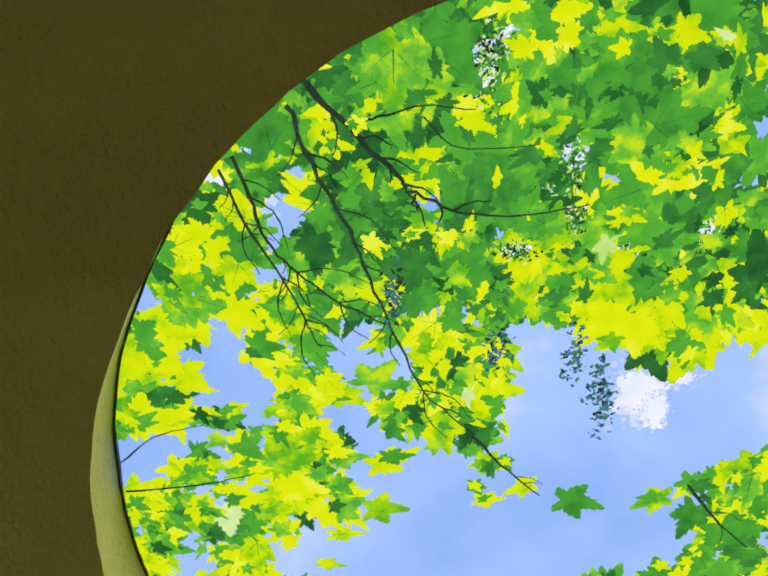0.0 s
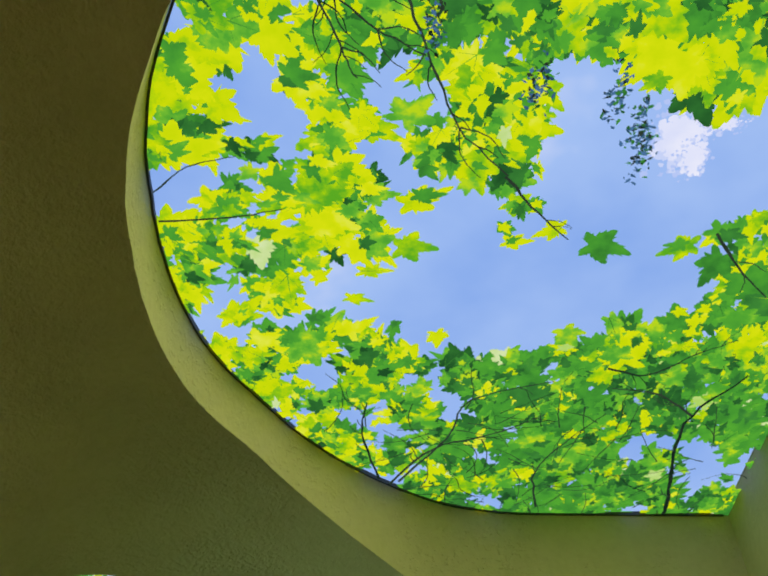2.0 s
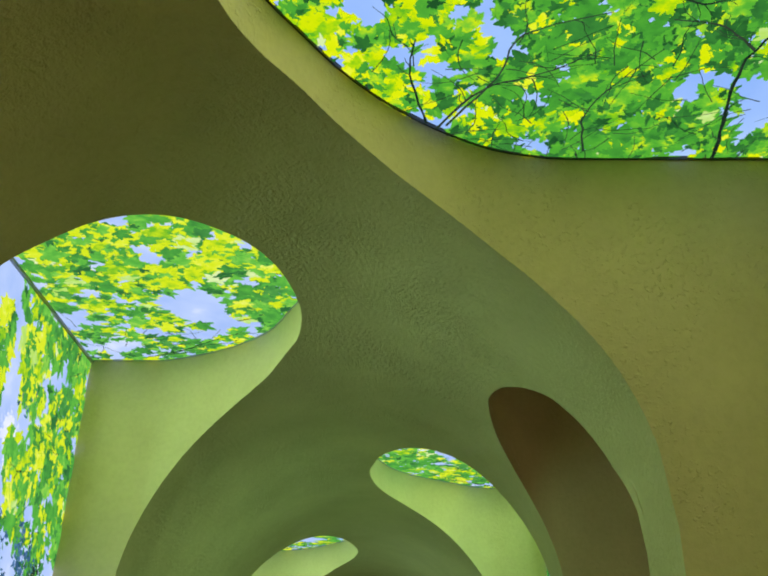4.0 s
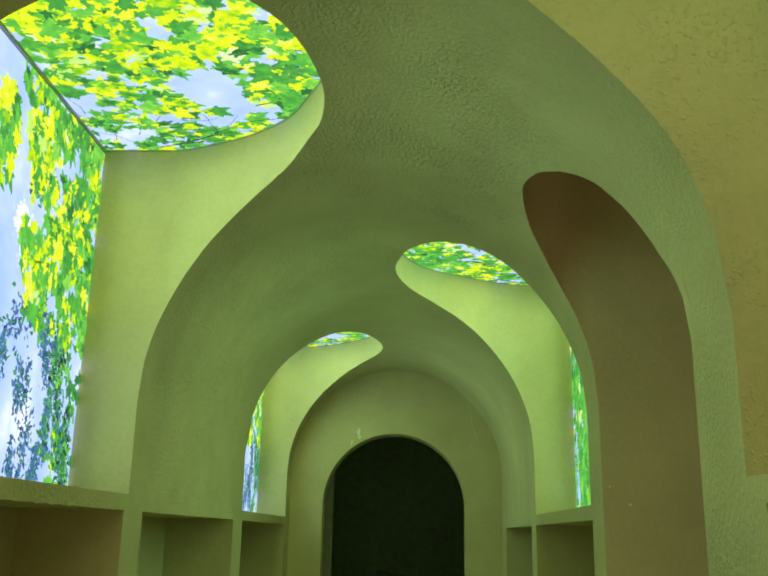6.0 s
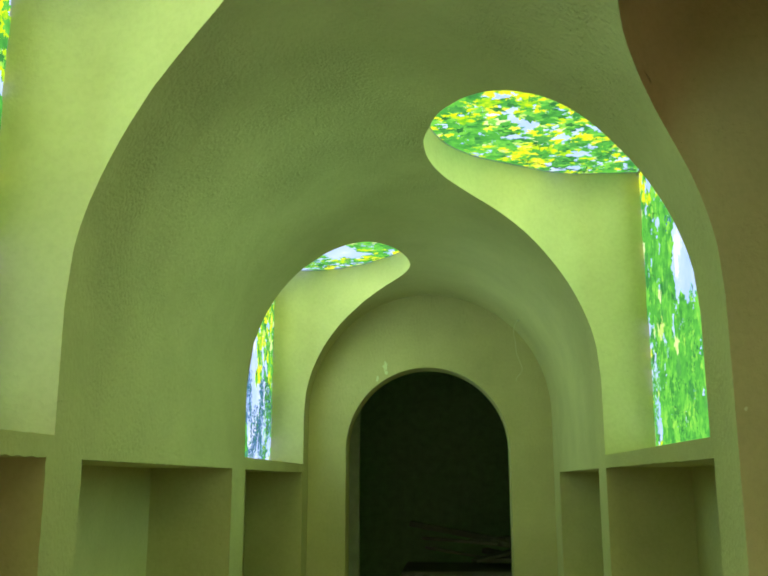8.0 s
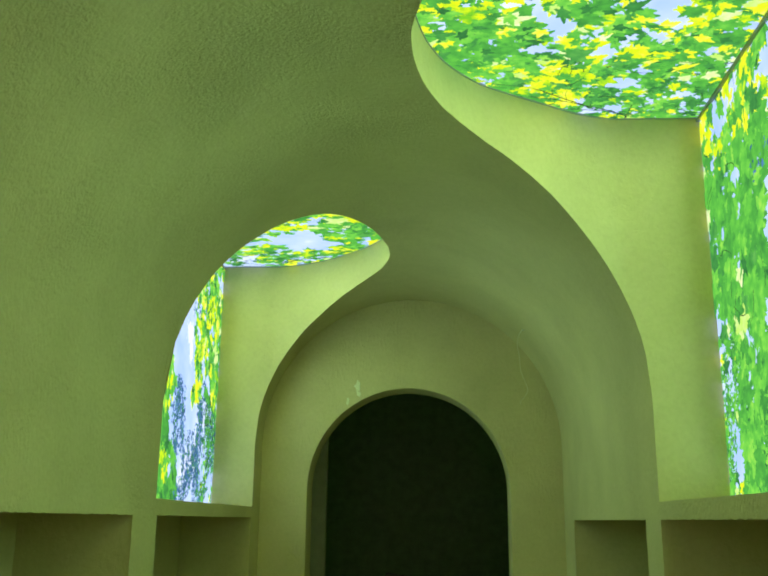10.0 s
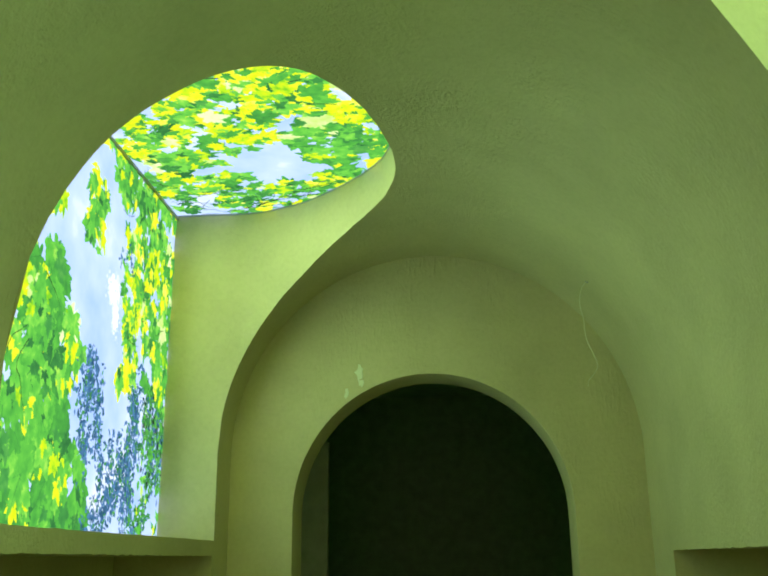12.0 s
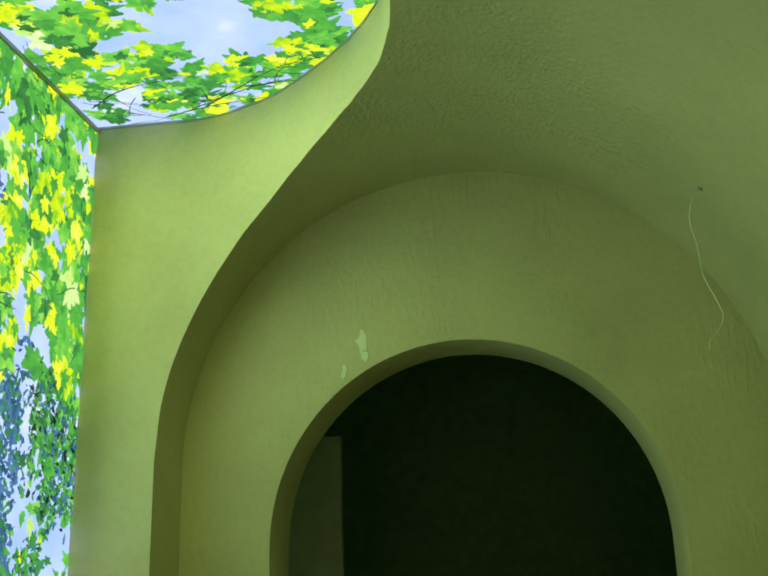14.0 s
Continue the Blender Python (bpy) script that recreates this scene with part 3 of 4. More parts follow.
def luminous_ceiling(a, label, painter):
    sg, back, top = a["side"], a["back"], a["top"]
    tip = min(sg * q[0] for q in a["curve"]) - 0.02
    x0, x1 = sorted((sg * tip, sg * back))
    y0, y1 = a["curve"][-1][1], a["curve"][0][1]
    thing = tagged(empty("backlit_print", ((x0 + x1) / 2, (y0 + y1) / 2, top)), label, "light panel", group="backlit ceiling prints")
    off = Vector(thing.location)
    bm = bmesh.new()
    box(bm, x0 - off.x, x1 - off.x, y0 - off.y, y1 - off.y, 0.0, 0.008)
    sheet = part("sheet", bm, SKY if "grow" in a else PALE_SKY, thing, "translucent sky-blue printed sheet")
    grow = a.get("grow", 1.0)
    pr = Print(lambda u, v, w: (0.25 + (u - 0.25) * grow - off.x, -6.7 + (v + 6.7) * grow - off.y, -w), None if grow > 1 else (x0, x1, y0, y1))
    painter(pr, x0, x1, y0, y1, a)
    pr.done(sheet)
    # dark edge profile along the reveal
    cur = [(sg * (back - 0.002), a["curve"][0][1])] + a["curve"] + [(sg * (back - 0.002), a["curve"][-1][1])]
    P = [Vector(q) for q in cur]
    vs, fs = [], []
    drop, wide, mat = (0.011, 0.005, TRIM) if a["top"] > 2.697 else (0.007, 0.003, JOINT)
    for i, q in enumerate(P):
        d = P[min(i + 1, len(P) - 1)] - P[max(i - 1, 0)]
        nn = Vector((d.y, -d.x)).normalized() if d.length > 0 else Vector((0, 1))
        nn = -sg * nn
        q2 = q + nn * wide
        for (w, z) in ((q + nn * 0.0005, -drop), (q2, -drop), (q2, -0.0005)):
            vs.append((w.x - off.x, w.y - off.y, z))
    for i in range(len(P) - 1):
        k = 3 * i
        fs += [(k, k + 3, k + 4, k + 1), (k + 1, k + 4, k + 5, k + 2)]
    part_from("edge_profile", vs, fs, mat, thing, "thin dark edge profile")


def luminous_wall(a, label, painter):
    sg, back, top, low = a["side"], a["back"], a["top"], a["low"]
    y0, y1 = a["curve"][-1][1], a["curve"][0][1]
    thing = tagged(empty("backlit_print", (sg * back, (y0 + y1) / 2, low)), label, "light panel", group="backlit wall prints")
    off = Vector(thing.location)
    bm = bmesh.new()
    xs = sorted((0.0, sg * 0.008))
    box(bm, xs[0], xs[1], y0 - off.y, y1 - off.y, 0.0, top - low - 0.001)
    sheet = part("sheet", bm, PALE_SKY, thing, "translucent pale sky printed sheet")
    pr = Print(lambda u, v, w: (-sg * w, u - off.y, v - off.z), (y0 + 0.001, y1 - 0.001, low + 0.002, top - 0.004))
    painter(pr, y0, y1, low, top, a)
    pr.done(sheet)
    bm = bmesh.new()
    xs = sorted((-sg * 0.011, -sg * 0.0005))
    box(bm, xs[0], xs[1], y0 - off.y + 0.002, y1 - off.y - 0.002, top - low - 0.018, top - low - 0.008)
    part("joint_profile", bm, JOINT, thing, "grey corner joint profile")


SKY_A = [(0.10, -5.60), (0.20, -5.68), (0.31, -5.73), (0.34, -5.84), (0.42, -5.83), (0.45, -5.74), (0.50, -5.78), (0.57, -5.72), (0.70, -5.72), (0.74, -5.77), (0.80, -5.68),
         (0.85, -5.63), (0.77, -5.57), (0.65, -5.53), (0.52, -5.46), (0.38, -5.48), (0.27, -5.50), (0.20, -5.54)]
SKY_B = [(0.53, -5.80), (0.53, -6.05), (0.55, -6.07), (0.66, -6.02), (0.74, -5.99), (0.95, -6.01), (0.97, -5.87), (0.80, -5.78), (0.70, -5.70), (0.50, -5.70)]


def near(poly, u, v, d):
    return any(inside(poly, u + dx, v + dy) for dx, dy in ((0, 0), (d, 0), (-d, 0), (0, d), (0, -d)))


def cloud(pr, u, v, ru, rv, n=90):
    """A ragged printed cloud of many small overlapping puffs."""
    for count, spread, lo, hi, mat in ((n * 2, 0.62, 0.05, 0.20, 7), (n * 2, 0.46, 0.06, 0.22, 8), (n * 2, 0.36, 0.08, 0.28, 6)):
        for _ in range(count):
            cu, cv = random.gauss(u, ru * spread), random.gauss(v, rv * spread)
            r = random.uniform(lo, hi) * min(ru, rv)
            pr.blot([(cu + r * math.cos(t * 0.7) * random.uniform(0.6, 1.3), cv + r * math.sin(t * 0.7) * random.uniform(0.6, 1.3)) for t in range(9)], mat)


def glint(pr, u, v, ru, rv, n=26):
    """A bright gap in the foliage, crossed by fine dark needles."""
    for _ in range(n):
        pr.leaf(random.gauss(u, ru * 0.4), random.gauss(v, rv * 0.4), random.uniform(0.3, 0.8) * ru, random.choice((6, 6, 7, 3)), FAR_LEAF)
    tuft(pr, int(n * 5), u - ru, u + ru, v - rv, v + rv * 1.2, 0.008, (2, 4, 2, 1, 3))


def front_few(pr, line):
    """A few leaves over a bough."""
    for u, v in line[1:]:
        pr.leaf(u + random.uniform(-0.05, 0.05), v + random.uniform(-0.05, 0.05), 0.035, random.choice((0, 1, 1)), LEAF)


def paint_big(pr, x0, x1, y0, y1, a):
    pr.mass = 1.9
    cloud(pr, 0.715, -5.945, 0.035, 0.05)
    cloud(pr, 0.745, -5.905, 0.02, 0.03)
    cloud(pr, 0.775, -5.97, 0.03, 0.012)
    cloud(pr, 0.10, -6.30, 0.05, 0.05)

    def gaps(u, v):
        g = noise.noise(Vector((u * 9, v * 9, 3.0))) + 0.45 * noise.noise(Vector((u * 21, v * 21, 8.0)))
        if u < 0.36 and v < -5.5:
            return g > -0.02
        if glade(u, v):
            return g > -0.35
        return g > (0.20 if v > -5.42 else 0.24)

    def glade(u, v):
        return any(((u - a0) / ra) ** 2 + ((v - b0) / rb) ** 2 < 1 for a0, b0, ra, rb in ((0.945, -5.10, 0.045, 0.09), (0.86, -4.93, 0.04, 0.035), (0.47, -5.12, 0.055, 0.035), (0.27, -5.21, 0.035, 0.04), (0.42, -4.98, 0.05, 0.02)))

    def tips(u, v):
        if v > -5.55:
            return -1.57
        return 0.4 if u < 0.3 else 1.3

    def back_layer(u, v):
        if near(SKY_A, u, v, 0.03) or near(SKY_B, u, v, 0.03):
            return None
        if v < -6.12 and u > 0.2:
            if noise.noise(Vector((u * 7, v * 7, 1.0))) > 0.36:
                return None
            return (0.095, (1.2, 5, 3, 0))
        if gaps(u, v):
            return None
        if v > -5.45:
            return (0.055, (6, 5, 0.6, 0.1), -1.57) if u < 0.38 else (0.075, (0.35, 6, 1.6, 0.1), -1.57)
        return (0.062, (6, 5, 0.5, 0.1), tips(u, v))

    def front_layer(u, v):
        if near(SKY_A, u, v, 0.035) or near(SKY_B, u, v, 0.035):
            return None
        if noise.noise(Vector((u * 8, v * 8, 9.0))) > 0.10 or (gaps(u, v) and v > -6.1):
            return None
        if v < -6.15:
            return (0.10, (1.0, 6, 2.2, 0)) if u > 0.25 else (0.085, (2, 6, 1, 0))
        if v < -5.95 and u > 0.4:
            return (0.095, (12, 2, 0.2, 0), 1.57)
        if v > -5.45:
            return (0.065, (6, 4, 0.3, 0.1), -1.57) if u < 0.4 else (0.088, (0.3, 8, 0.9, 0.1), -1.57)
        if u < 0.15:
            return (0.085, (12, 4, 0.1, 0.1), 0.4)
        return (0.075, (8, 5, 0.3, 0.1), tips(u, v))

    spray(pr, 4600, back_layer, x0, x1, y0, y1)
    for cu, cv, ru, rv in ((0.44, -6.465, 0.026, 0.045), (0.46, -6.50, 0.03, 0.02), (0.565, -6.36, 0.022, 0.055), (0.58, -6.245, 0.016, 0.02), (0.535, -6.285, 0.014, 0.012), (0.72, -6.42, 0.02, 0.02), (0.66, -6.20, 0.03, 0.012), (0.78, -6.22, 0.03, 0.02), (0.50, -6.20, 0.02, 0.01)):
        glint(pr, cu, cv, ru, rv)
    spray(pr, 1400, front_layer, x0, x1, y0, y1)
    def sprinkle(u, v):
        if near(SKY_A, u, v, 0.015) or near(SKY_B, u, v, 0.015):
            return None
        if noise.noise(Vector((u * 12, v * 12, 5.0))) > 0.05 or (gaps(u, v) and random.random() < 0.8):
            return None
        if v > -5.45 and u > 0.4:
            return (0.04, (0.6, 5, 3, 0.3), -1.57)
        return (0.036, (7, 4, 0.4, 0.1), tips(u, v)) if v > -6.1 else (0.042, (3, 5, 3, 0.2))
    spray(pr, 2600, sprinkle, x0, x1, y0, y1)
    for cu, cv, ru, rv in ((0.44, -6.475, 0.012, 0.02), (0.57, -6.33, 0.012, 0.03), (0.582, -6.245, 0.010, 0.012)):
        glint(pr, cu, cv, ru, rv, 14)
    bough = [(0.21, -6.44), (0.26, -6.39), (0.32, -6.32), (0.35, -6.29), (0.42, -6.26)]
    pr.twig([(0.19, -6.47)] + bough, 0.010)
    pr.twig([(0.26, -6.39), (0.30, -6.40), (0.36, -6.415), (0.43, -6.41)], 0.004)
    pr.twig([(0.36, -6.40), (0.40, -6.36), (0.46, -6.355), (0.52, -6.36)], 0.003)
    front_few(pr, bough)
    pr.twig([(0.35, -6.29), (0.348, -6.275), (0.356, -6.262)], 0.004)
    pr.twig([(0.42, -6.26), (0.50, -6.255), (0.60, -6.27)], 0.004)
    long_twigs = ([(0.18, -6.42), (0.20, -6.35), (0.24, -6.27), (0.28, -6.18), (0.32, -6.07), (0.37, -5.96), (0.45, -5.87)],
                  [(0.10, -6.35), (0.12, -6.29), (0.14, -6.22), (0.18, -6.17), (0.24, -6.12), (0.31, -6.08)],
                  [(0.08, -6.33), (0.11, -6.25), (0.16, -6.16), (0.19, -6.09), (0.21, -6.04)])
    for q, w in zip(long_twigs, (0.007, 0.006, 0.005)):
        pr.twig(q, w)
        for k in range(1, len(q) - 1):
            for sgn in (-1, 1):
                if random.random() < 0.7:
                    a = math.atan2(q[k + 1][1] - q[k][1], q[k + 1][0] - q[k][0]) + sgn * random.uniform(0.5, 0.9)
                    l = random.uniform(0.05, 0.11)
                    pr.twig([q[k], (q[k][0] + l * 0.5 * math.cos(a), q[k][1] + l * 0.5 * math.sin(a)), (q[k][0] + l * math.cos(a - sgn * 0.3), q[k][1] + l * math.sin(a - sgn * 0.3))], 0.0028)
    # single leaves and sprays that hang into the sky
    for u, v, s, m, t in ((0.615, -5.73, 0.115, 1, 0.1), (0.47, -5.735, 0.07, 0, 0.2), (0.55, -5.765, 0.075, 0, 3.0), (0.78, -5.73, 0.09, 0, 3.0), (0.82, -5.765, 0.10, 1, 0.4), (0.84, -5.70, 0.11, 1, 2.0),
                          (0.29, -5.72, 0.10, 0, 0.0), (0.225, -5.665, 0.085, 0, 0.1), (0.30, -5.815, 0.12, 0, -0.3), (0.13, -5.83, 0.12, 0, 0.2), (0.20, -5.60, 0.07, 0, 0.3), (0.90, -5.66, 0.12, 1, 1.0),
                          (0.93, -5.76, 0.11, 1, 1.5), (0.96, -5.60, 0.12, 2, 2.5), (0.90, -5.56, 0.12, 1, 0.5), (0.28, -5.53, 0.07, 1, 1.6), (0.36, -5.51, 0.06, 0, 1.2), (0.60, -5.52, 0.08, 1, 1.0), (0.68, -5.55, 0.10, 1, 0.8)):
        pr.leaf(u, v, s, m, LEAF, t)
    # lime sprays that reach into the sky from the curved rim
    for _ in range(34):
        u = random.uniform(-0.12, 0.26)
        v = -5.78 + random.gauss(0, 0.075) + 0.12 * max(0.0, u)
        pr.leaf(u, v, random.uniform(0.05, 0.095), random.choices((0, 1), (5, 2))[0], LEAF, random.gauss(0.2, 0.6))
    pr.twig([(0.45, -5.87), (0.50, -5.81), (0.57, -5.74)], 0.005)
    pr.twig([(0.28, -5.03), (0.37, -5.16), (0.49, -5.21), (0.60, -5.28)], 0.0065)
    pr.twig([(0.26, -5.05), (0.22, -5.21), (0.23, -5.31)], 0.006)
    pr.twig([(0.30, -5.04), (0.40, -5.20), (0.44, -5.32), (0.60, -5.38)], 0.0055)
    pr.twig([(0.62, -4.95), (0.60, -5.08), (0.66, -5.20), (0.72, -5.28)], 0.005)
    pr.twig([(0.70, -5.42), (0.78, -5.40), (0.86, -5.46), (0.93, -5.50)], 0.005)
    pr.twig([(0.92, -4.85), (0.92, -4.99), (0.89, -5.15), (0.90, -5.28), (0.98, -5.40)], 0.010)
    pr.twig([(0.90, -5.28), (0.82, -5.34), (0.72, -5.36)], 0.006)
    pr.twig([(-0.12, -5.77), (0.0, -5.78), (0.09, -5.80)], 0.004)
    pr.twig([(-0.12, -5.83), (-0.06, -5.88), (0.02, -5.90)], 0.003)
    pr.twig([(0.82, -5.76), (0.88, -5.68), (0.95, -5.61)], 0.006)
    fine_twigs(pr, 110, x0, x1, -5.32, y1, 4, lambda u, v: u > 0.1, 0.13, 0.0026)
    # conifer tufts against the sky
    for cu, cv in ((0.60, -6.02), (0.645, -5.97), (0.66, -5.92), (0.48, -6.04), (0.32, -6.13)):
        tuft(pr, 90, cu - 0.014, cu + 0.014, cv - 0.04, cv + 0.04, 0.010)


def small_ceiling(hole, seed, open_sky):
    def paint(pr, x0, x1, y0, y1, a):
        random.seed(seed)
        sg = a["side"]
        hx, hy, rx, ry = hole

        def rule(u, v):
            if ((u - hx) / rx) ** 2 + ((v - hy) / ry) ** 2 < 1 + 1.6 * noise.noise(Vector((u * 13, v * 13, 6.0))):
                return None
            g = noise.noise(Vector((u * 8, v * 8, seed)))
            if g > open_sky:
                return None
            if v > y1 - 0.22 and abs(u) > 0.55:
                return (0.06, (0.8, 5, 2.5, 0.2), 0.2 * sg)
            if v < hy - 0.25:
                return (0.085, (7, 4, 0.2, 0.3), 0.2 * sg)
            if abs(u) < 0.35:
                return (0.08, (1.5, 6, 0.5, 0.3), 0.2 * sg)
            return (0.07, (3, 6, 0.5, 0.4), 0.2 * sg)
        spray(pr, 1500, rule, x0, x1, y0, y1)
        for _ in range(7):
            u, v = random.uniform(x0, x1), random.uniform(y0, y1)
            d = random.uniform(-0.6, 0.6)
            if ((u + 0.15 - hx) / rx) ** 2 + ((v - hy) / ry) ** 2 < 3:
                continue
            pr.twig([(u, v), (u + 0.14 * math.cos(d), v + 0.14 * math.sin(d)), (u + 0.3 * math.cos(d + 0.2), v + 0.3 * math.sin(d + 0.2))], 0.005)
        fine_twigs(pr, 26, x0, x1, y1 - 0.3, y1, 4, lambda u, v: ((u - hx) / rx) ** 2 + ((v - hy) / ry) ** 2 > 2.5, 0.16, 0.003)
        spray(pr, 450, rule, x0, x1, y0, y1)
        for k in range(3):
            cu, cv = sg * (0.74 - 0.06 * k), y1 - 0.03 - 0.02 * k
            pr.twig([(cu, cv), (cu - sg * 0.10, cv - 0.03 - 0.02 * k), (cu - sg * 0.22, cv - 0.05 - 0.05 * k), (cu - sg * 0.34, cv - 0.06 - 0.06 * k)], 0.005)
    return paint


def wall_paint(seed, green=False):
    down = -1.57

    def paint(pr, y0, y1, z0, z1, a):
        random.seed(seed)
        pr.calm, pr.mass = green, 0.8
        L = y1 - y0
        H = z1 - z0
        cloud(pr, y0 + 0.645 * L, z0 + 0.61 * H, 0.045, 0.045)
        cloud(pr, y0 + 0.66 * L, z0 + 0.55 * H, 0.025, 0.05)

        def rule(u, v):
            p, q = (u - y0) / L, (v - z0) / H
            w = noise.noise(Vector((u * 3, v * 3, seed))) * 0.10
            g = noise.noise(Vector((u * 9, v * 9, seed + 4)))
            if green:
                # dense crown with a streak of open sky towards the passage
                if 0.44 < p < 0.68 + w and 0.42 + w < q < 0.93:
                    return None
                if q > 0.82 and p > 0.6:
                    return (0.07, (3, 5, 0.4, 0.2), down) if g < 0.3 else None
                if p > 0.90 + w and q < 0.45:
                    return (0.06, (0.6, 4, 1.5, 0.2), down) if g < 0.05 else None
                return (0.10, (0.0, 8, 0.3, 0.08), down) if g < 0.30 else None
            # a bough that hangs from the top towards the far edge
            edge = 0.70 + w - 0.10 * max(0.0, (q - 0.70) / 0.2)
            if q > 0.40 + w * 0.6 and p > edge:
                lush = (6, 4, 0.1, 0.3) if p < edge + 0.12 else (1.6, 6, 0.5, 0.2)
                return (0.08, lush, down) if g < 0.30 else None
            if q < 0.40 and p > 0.86 + w:
                return (0.042, (0.25, 4, 4, 0.1)) if g < 0.12 else None
            # broad green leaves low on the near side, lime at their tips
            crown = 0.50 + 0.10 * math.sin(p * 21.0) + w
            if p < 0.56 + w - 0.16 * q and q < crown:
                tone = (1.6, 6, 0, 0.2) if q > crown - 0.10 else (0.12, 9, 0.6, 0)
                return (0.11, tone, down) if g < 0.38 else None
            # a lone spray under the open sky
            if ((p - 0.53) / 0.05) ** 2 + ((q - 0.78) / 0.12) ** 2 < 1:
                return (0.075, (3, 6, 0, 0), down)
            if p < 0.40 and q > 0.72:
                return (0.08, (5, 4, 0, 0), down) if g < -0.1 else None
            return None
        spray(pr, 2000, rule, y0, y1, z0, z1)
        # blue-green conifers low in the picture, denser and greener towards the corner
        for _ in range(190):
            p, q = random.uniform(0.52, 1.0), random.uniform(0, 0.40)
            cu, cv = y0 + p * L, z0 + q * H
            if noise.noise(Vector((cu * 6, cv * 4, 2))) > 0.10:
                continue
            tones = (1, 1, 2, 1) if green else (5, 5, 2, 5) if p < 0.85 else (2, 2, 1, 4, 5)
            tuft(pr, 30, cu - 0.02, cu + 0.02, cv - 0.06, cv + 0.06, 0.022, tones)
        tuft(pr, 50, y0 + 0.66 * L, y0 + 0.73 * L, z0 + 0.68 * H, z0 + 0.75 * H, 0.020, (5, 5, 1, 2))
        spray(pr, 420, rule, y0, y1, z0, z1)
        fine_twigs(pr, 10, y0, y0 + 0.36 * L, z0, z0 + 0.55 * H, 4, lambda u, v: True, 0.12, 0.003)
        fine_twigs(pr, 14, y0 + 0.7 * L, y1, z0 + 0.4 * H, z1, 4, lambda u, v: True, 0.10, 0.003)
    return paint


luminous_ceiling(ALCOVES["big"], "large backlit ceiling print of maple leaves against blue sky", paint_big)
luminous_ceiling(ALCOVES["second"], "backlit ceiling print of lime maple leaves and sky", small_ceiling((-0.46, -3.99, 0.13, 0.14), 11, 0.28))
luminous_ceiling(ALCOVES["fourth"], "backlit ceiling print of green leaves and sky", small_ceiling((0.40, -2.45, 0.07, 0.05), 12, 0.36))
luminous_ceiling(ALCOVES["fifth"], "backlit ceiling print of yellow-green leaves and sky", small_ceiling((-0.50, -0.62, 0.15, 0.15), 13, 0.20))
luminous_wall(ALCOVES["second"], "backlit wall print of leaves, cloud and blue sky", wall_paint(21))
luminous_wall(ALCOVES["fourth"], "backlit wall print of dense green leaves", wall_paint(22, True))
luminous_wall(ALCOVES["fifth"], "backlit wall print of leaves, white cloud and twigs", wall_paint(23))

# ---------------------------------------------------------------- small things


def tube(name, pts, radius, mat, steps=6):
    cu = bpy.data.curves.new(name, "CURVE")
    cu.dimensions = "3D"
    cu.bevel_depth, cu.bevel_resolution = radius, 2
    q = spline(pts, steps)
    s = cu.splines.new("POLY")
    s.points.add(len(q) - 1)
    for p, c in zip(s.points, q):
        p.co = (*c, 1)
    cu.materials.append(mat)
    return new(name, cu)


wire = tube("loose_thread", [(0.540, -0.36, 2.330), (0.520, -0.362, 2.305), (0.509, -0.36, 2.255), (0.518, -0.358, 2.198), (0.522, -0.36, 2.132), (0.541, -0.362, 2.077), (0.552, -0.36, 2.039), (0.539, -0.358, 2.012), (0.519, -0.36, 1.989), (0.516, -0.36, 1.971)], 0.0016, WIRE)
tagged(wire, "thin pale curly thread hanging from a nail in the vault", "thread")


hook = tube("wall_hook", [(0.546, -0.36, 2.336), (0.541, -0.361, 2.322), (0.533, -0.366, 2.327)], 0.0016, JOINT)
tagged(hook, "tiny dark bent nail in the vault", "nail")


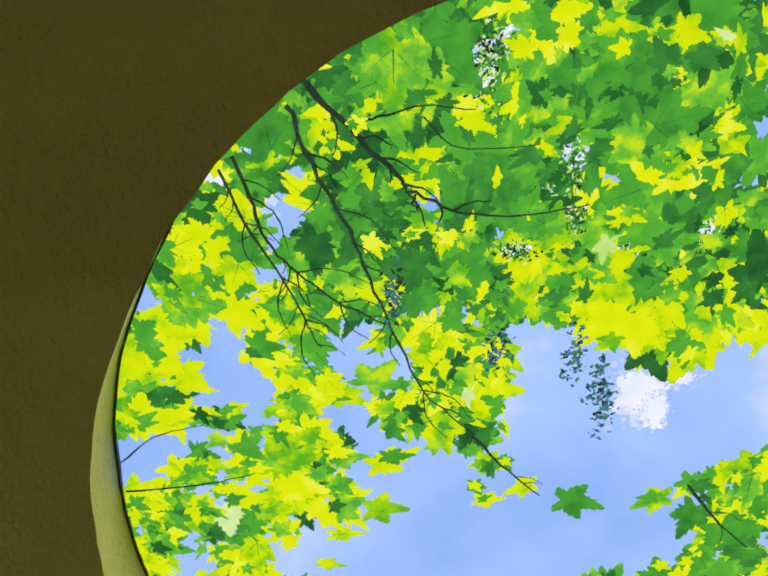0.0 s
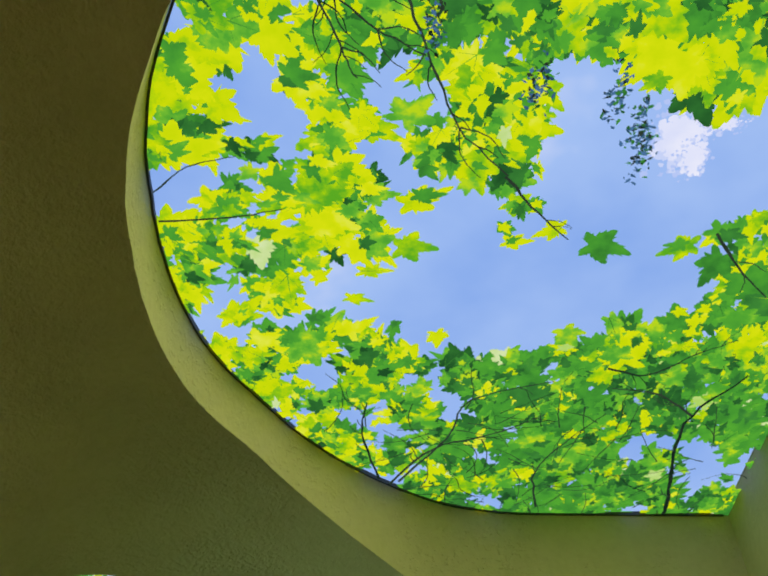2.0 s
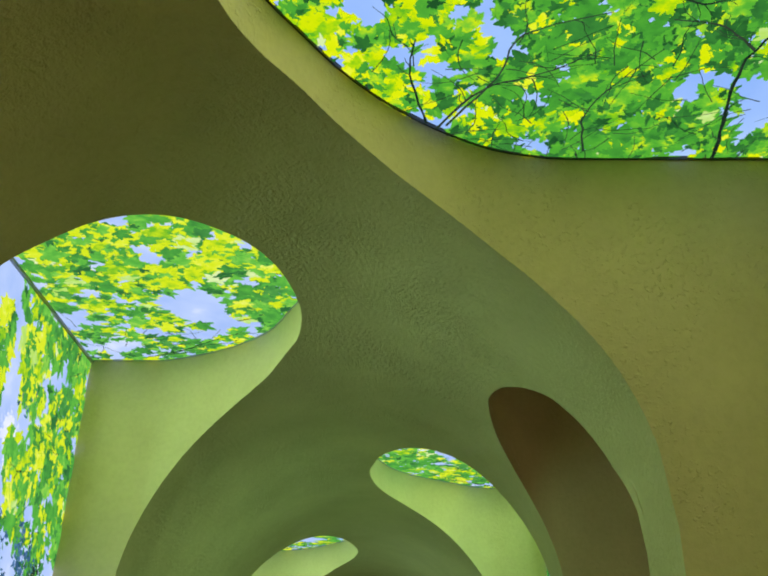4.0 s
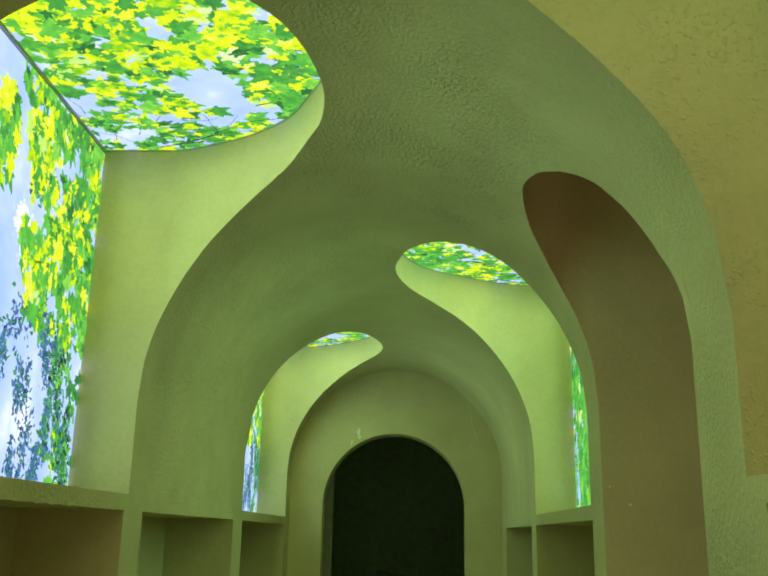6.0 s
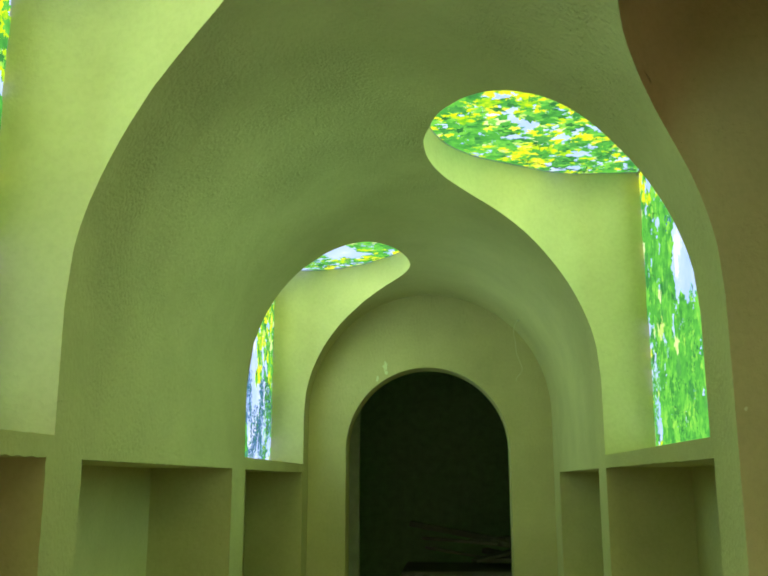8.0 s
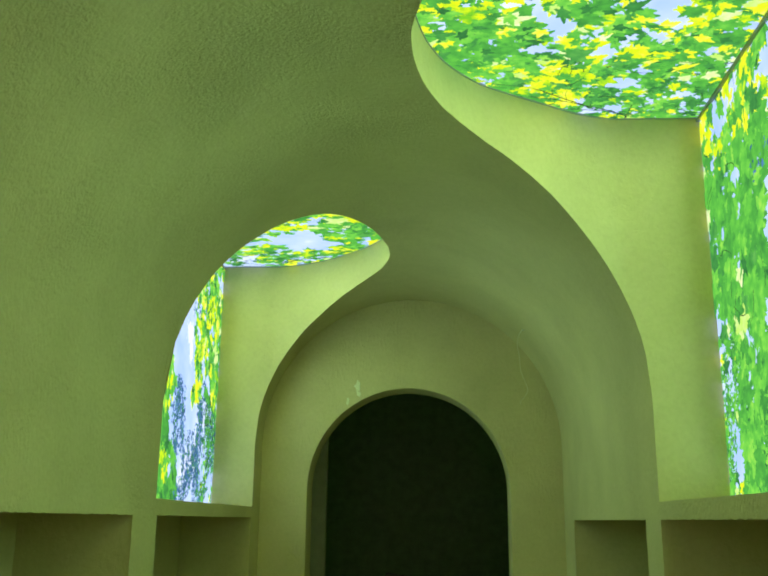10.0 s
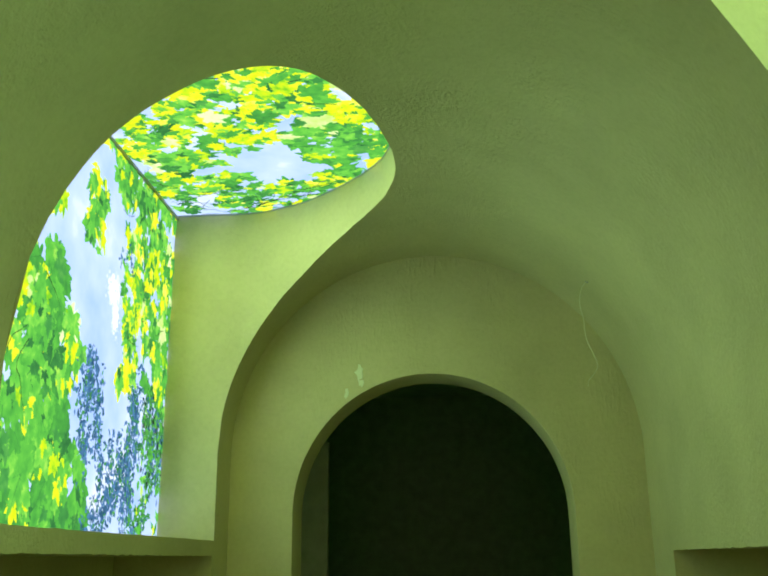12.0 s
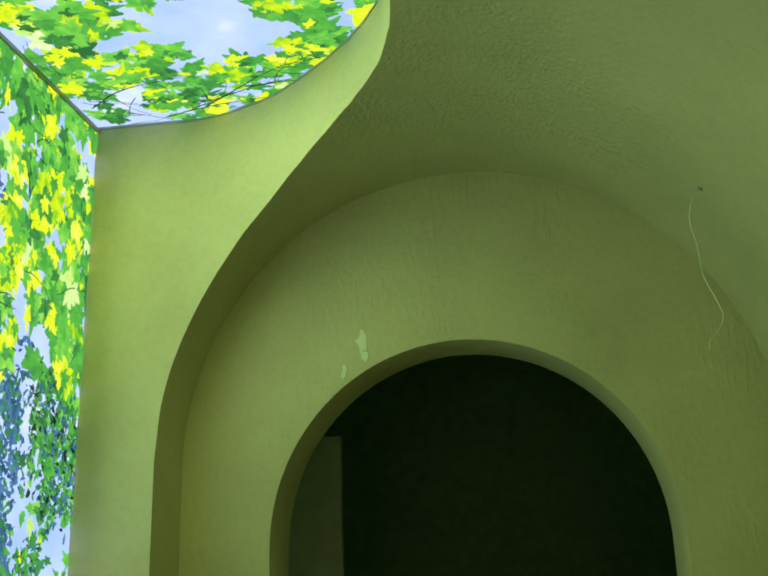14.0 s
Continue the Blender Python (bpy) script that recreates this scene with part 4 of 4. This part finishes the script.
def chip(u, z, w, h, seed, y=0.0):
    random.seed(seed)
    bm = bmesh.new()
    ring = []
    for k in range(14):
        a = k / 14 * 2 * math.pi
        f = random.uniform(0.45, 1.05)
        ring.append((u + w * math.cos(a) * f, z + h * math.sin(a) * f))
    top = [bm.verts.new((x, y - 0.0022, zz)) for x, zz in ring]
    low = [bm.verts.new((x + (x - u) * 0.1, y, zz)) for x, zz in ring]
    bm.faces.new(top)
    for k in range(14):
        bm.faces.new((top[k], low[k], low[(k + 1) % 14], top[(k + 1) % 14]))
    tagged(part("paint_patch", bm, CHIP), "small patch of bare white primer on plaster", "patch", group="primer patches")


chip(-0.272, 2.112, 0.019, 0.036, 3)
chip(-0.262, 2.070, 0.013, 0.022, 4)
chip(-0.320, 2.03, 0.009, 0.022, 5)
chip(0.835, 1.500, 0.004, 0.006, 11, -3.566)
chip(0.773, 1.556, 0.004, 0.006, 12, -3.566)
chip(0.831, 1.501, 0.004, 0.006, 13, -3.566)

bm = bmesh.new()
box(bm, -1.25, -0.55, 1.15, 1.19, 0.0, 2.0, 0.003)
tagged(part("leaning_board", bm, PANEL), "grey-green upright board standing in the dark room", "board")

# heap of scrap in the dark room
random.seed(5)
for k in range(9):
    bm = bmesh.new()
    l, w, h = random.uniform(0.5, 1.1), random.uniform(0.05, 0.16), random.uniform(0.02, 0.05)
    box(bm, -l / 2, l / 2, -w / 2, w / 2, -h / 2, h / 2, 0.004)
    ob = part("scrap_plank", bm, WOOD)
    ob.matrix_world = pose(0.5 + random.uniform(-0.35, 0.35), 2.5 + random.uniform(-0.2, 0.3), 0.72 + 0.05 * k * 0.6, 0, random.uniform(-12, 12), random.uniform(-25, 25))
    tagged(ob, "rough scrap plank lying on a heap", "plank", group="scrap planks")
bm = bmesh.new()
box(bm, -0.3, 1.3, 2.1, 3.0, 0.0, 0.68, 0.02)
tagged(part("crate", bm, WOOD), "dark wooden crate under a heap of planks", "crate")

# unseen wall added behind the camera; its opening limits the world light
bm = bmesh.new()
box(bm, -2.4, -0.7, Y_IN - 0.15, Y_IN - 0.002, 0, 3.0)
tagged(part("wall_unseen_left", bm, WALL), "unseen plaster wall added beside the opening that lets light in", "wall", kind="structure")
bm = bmesh.new()
box(bm, 0.7, 2.4, Y_IN - 0.15, Y_IN - 0.002, 0, 3.0)
tagged(part("wall_unseen_right", bm, WALL), "unseen plaster wall added beside the opening that lets light in", "wall", kind="structure")
bm = bmesh.new()
box(bm, -0.7, 0.7, Y_IN - 0.15, Y_IN - 0.002, 2.2, 3.0)
tagged(part("wall_unseen_top", bm, WALL), "unseen plaster lintel added over the opening that lets light in", "wall", kind="structure")
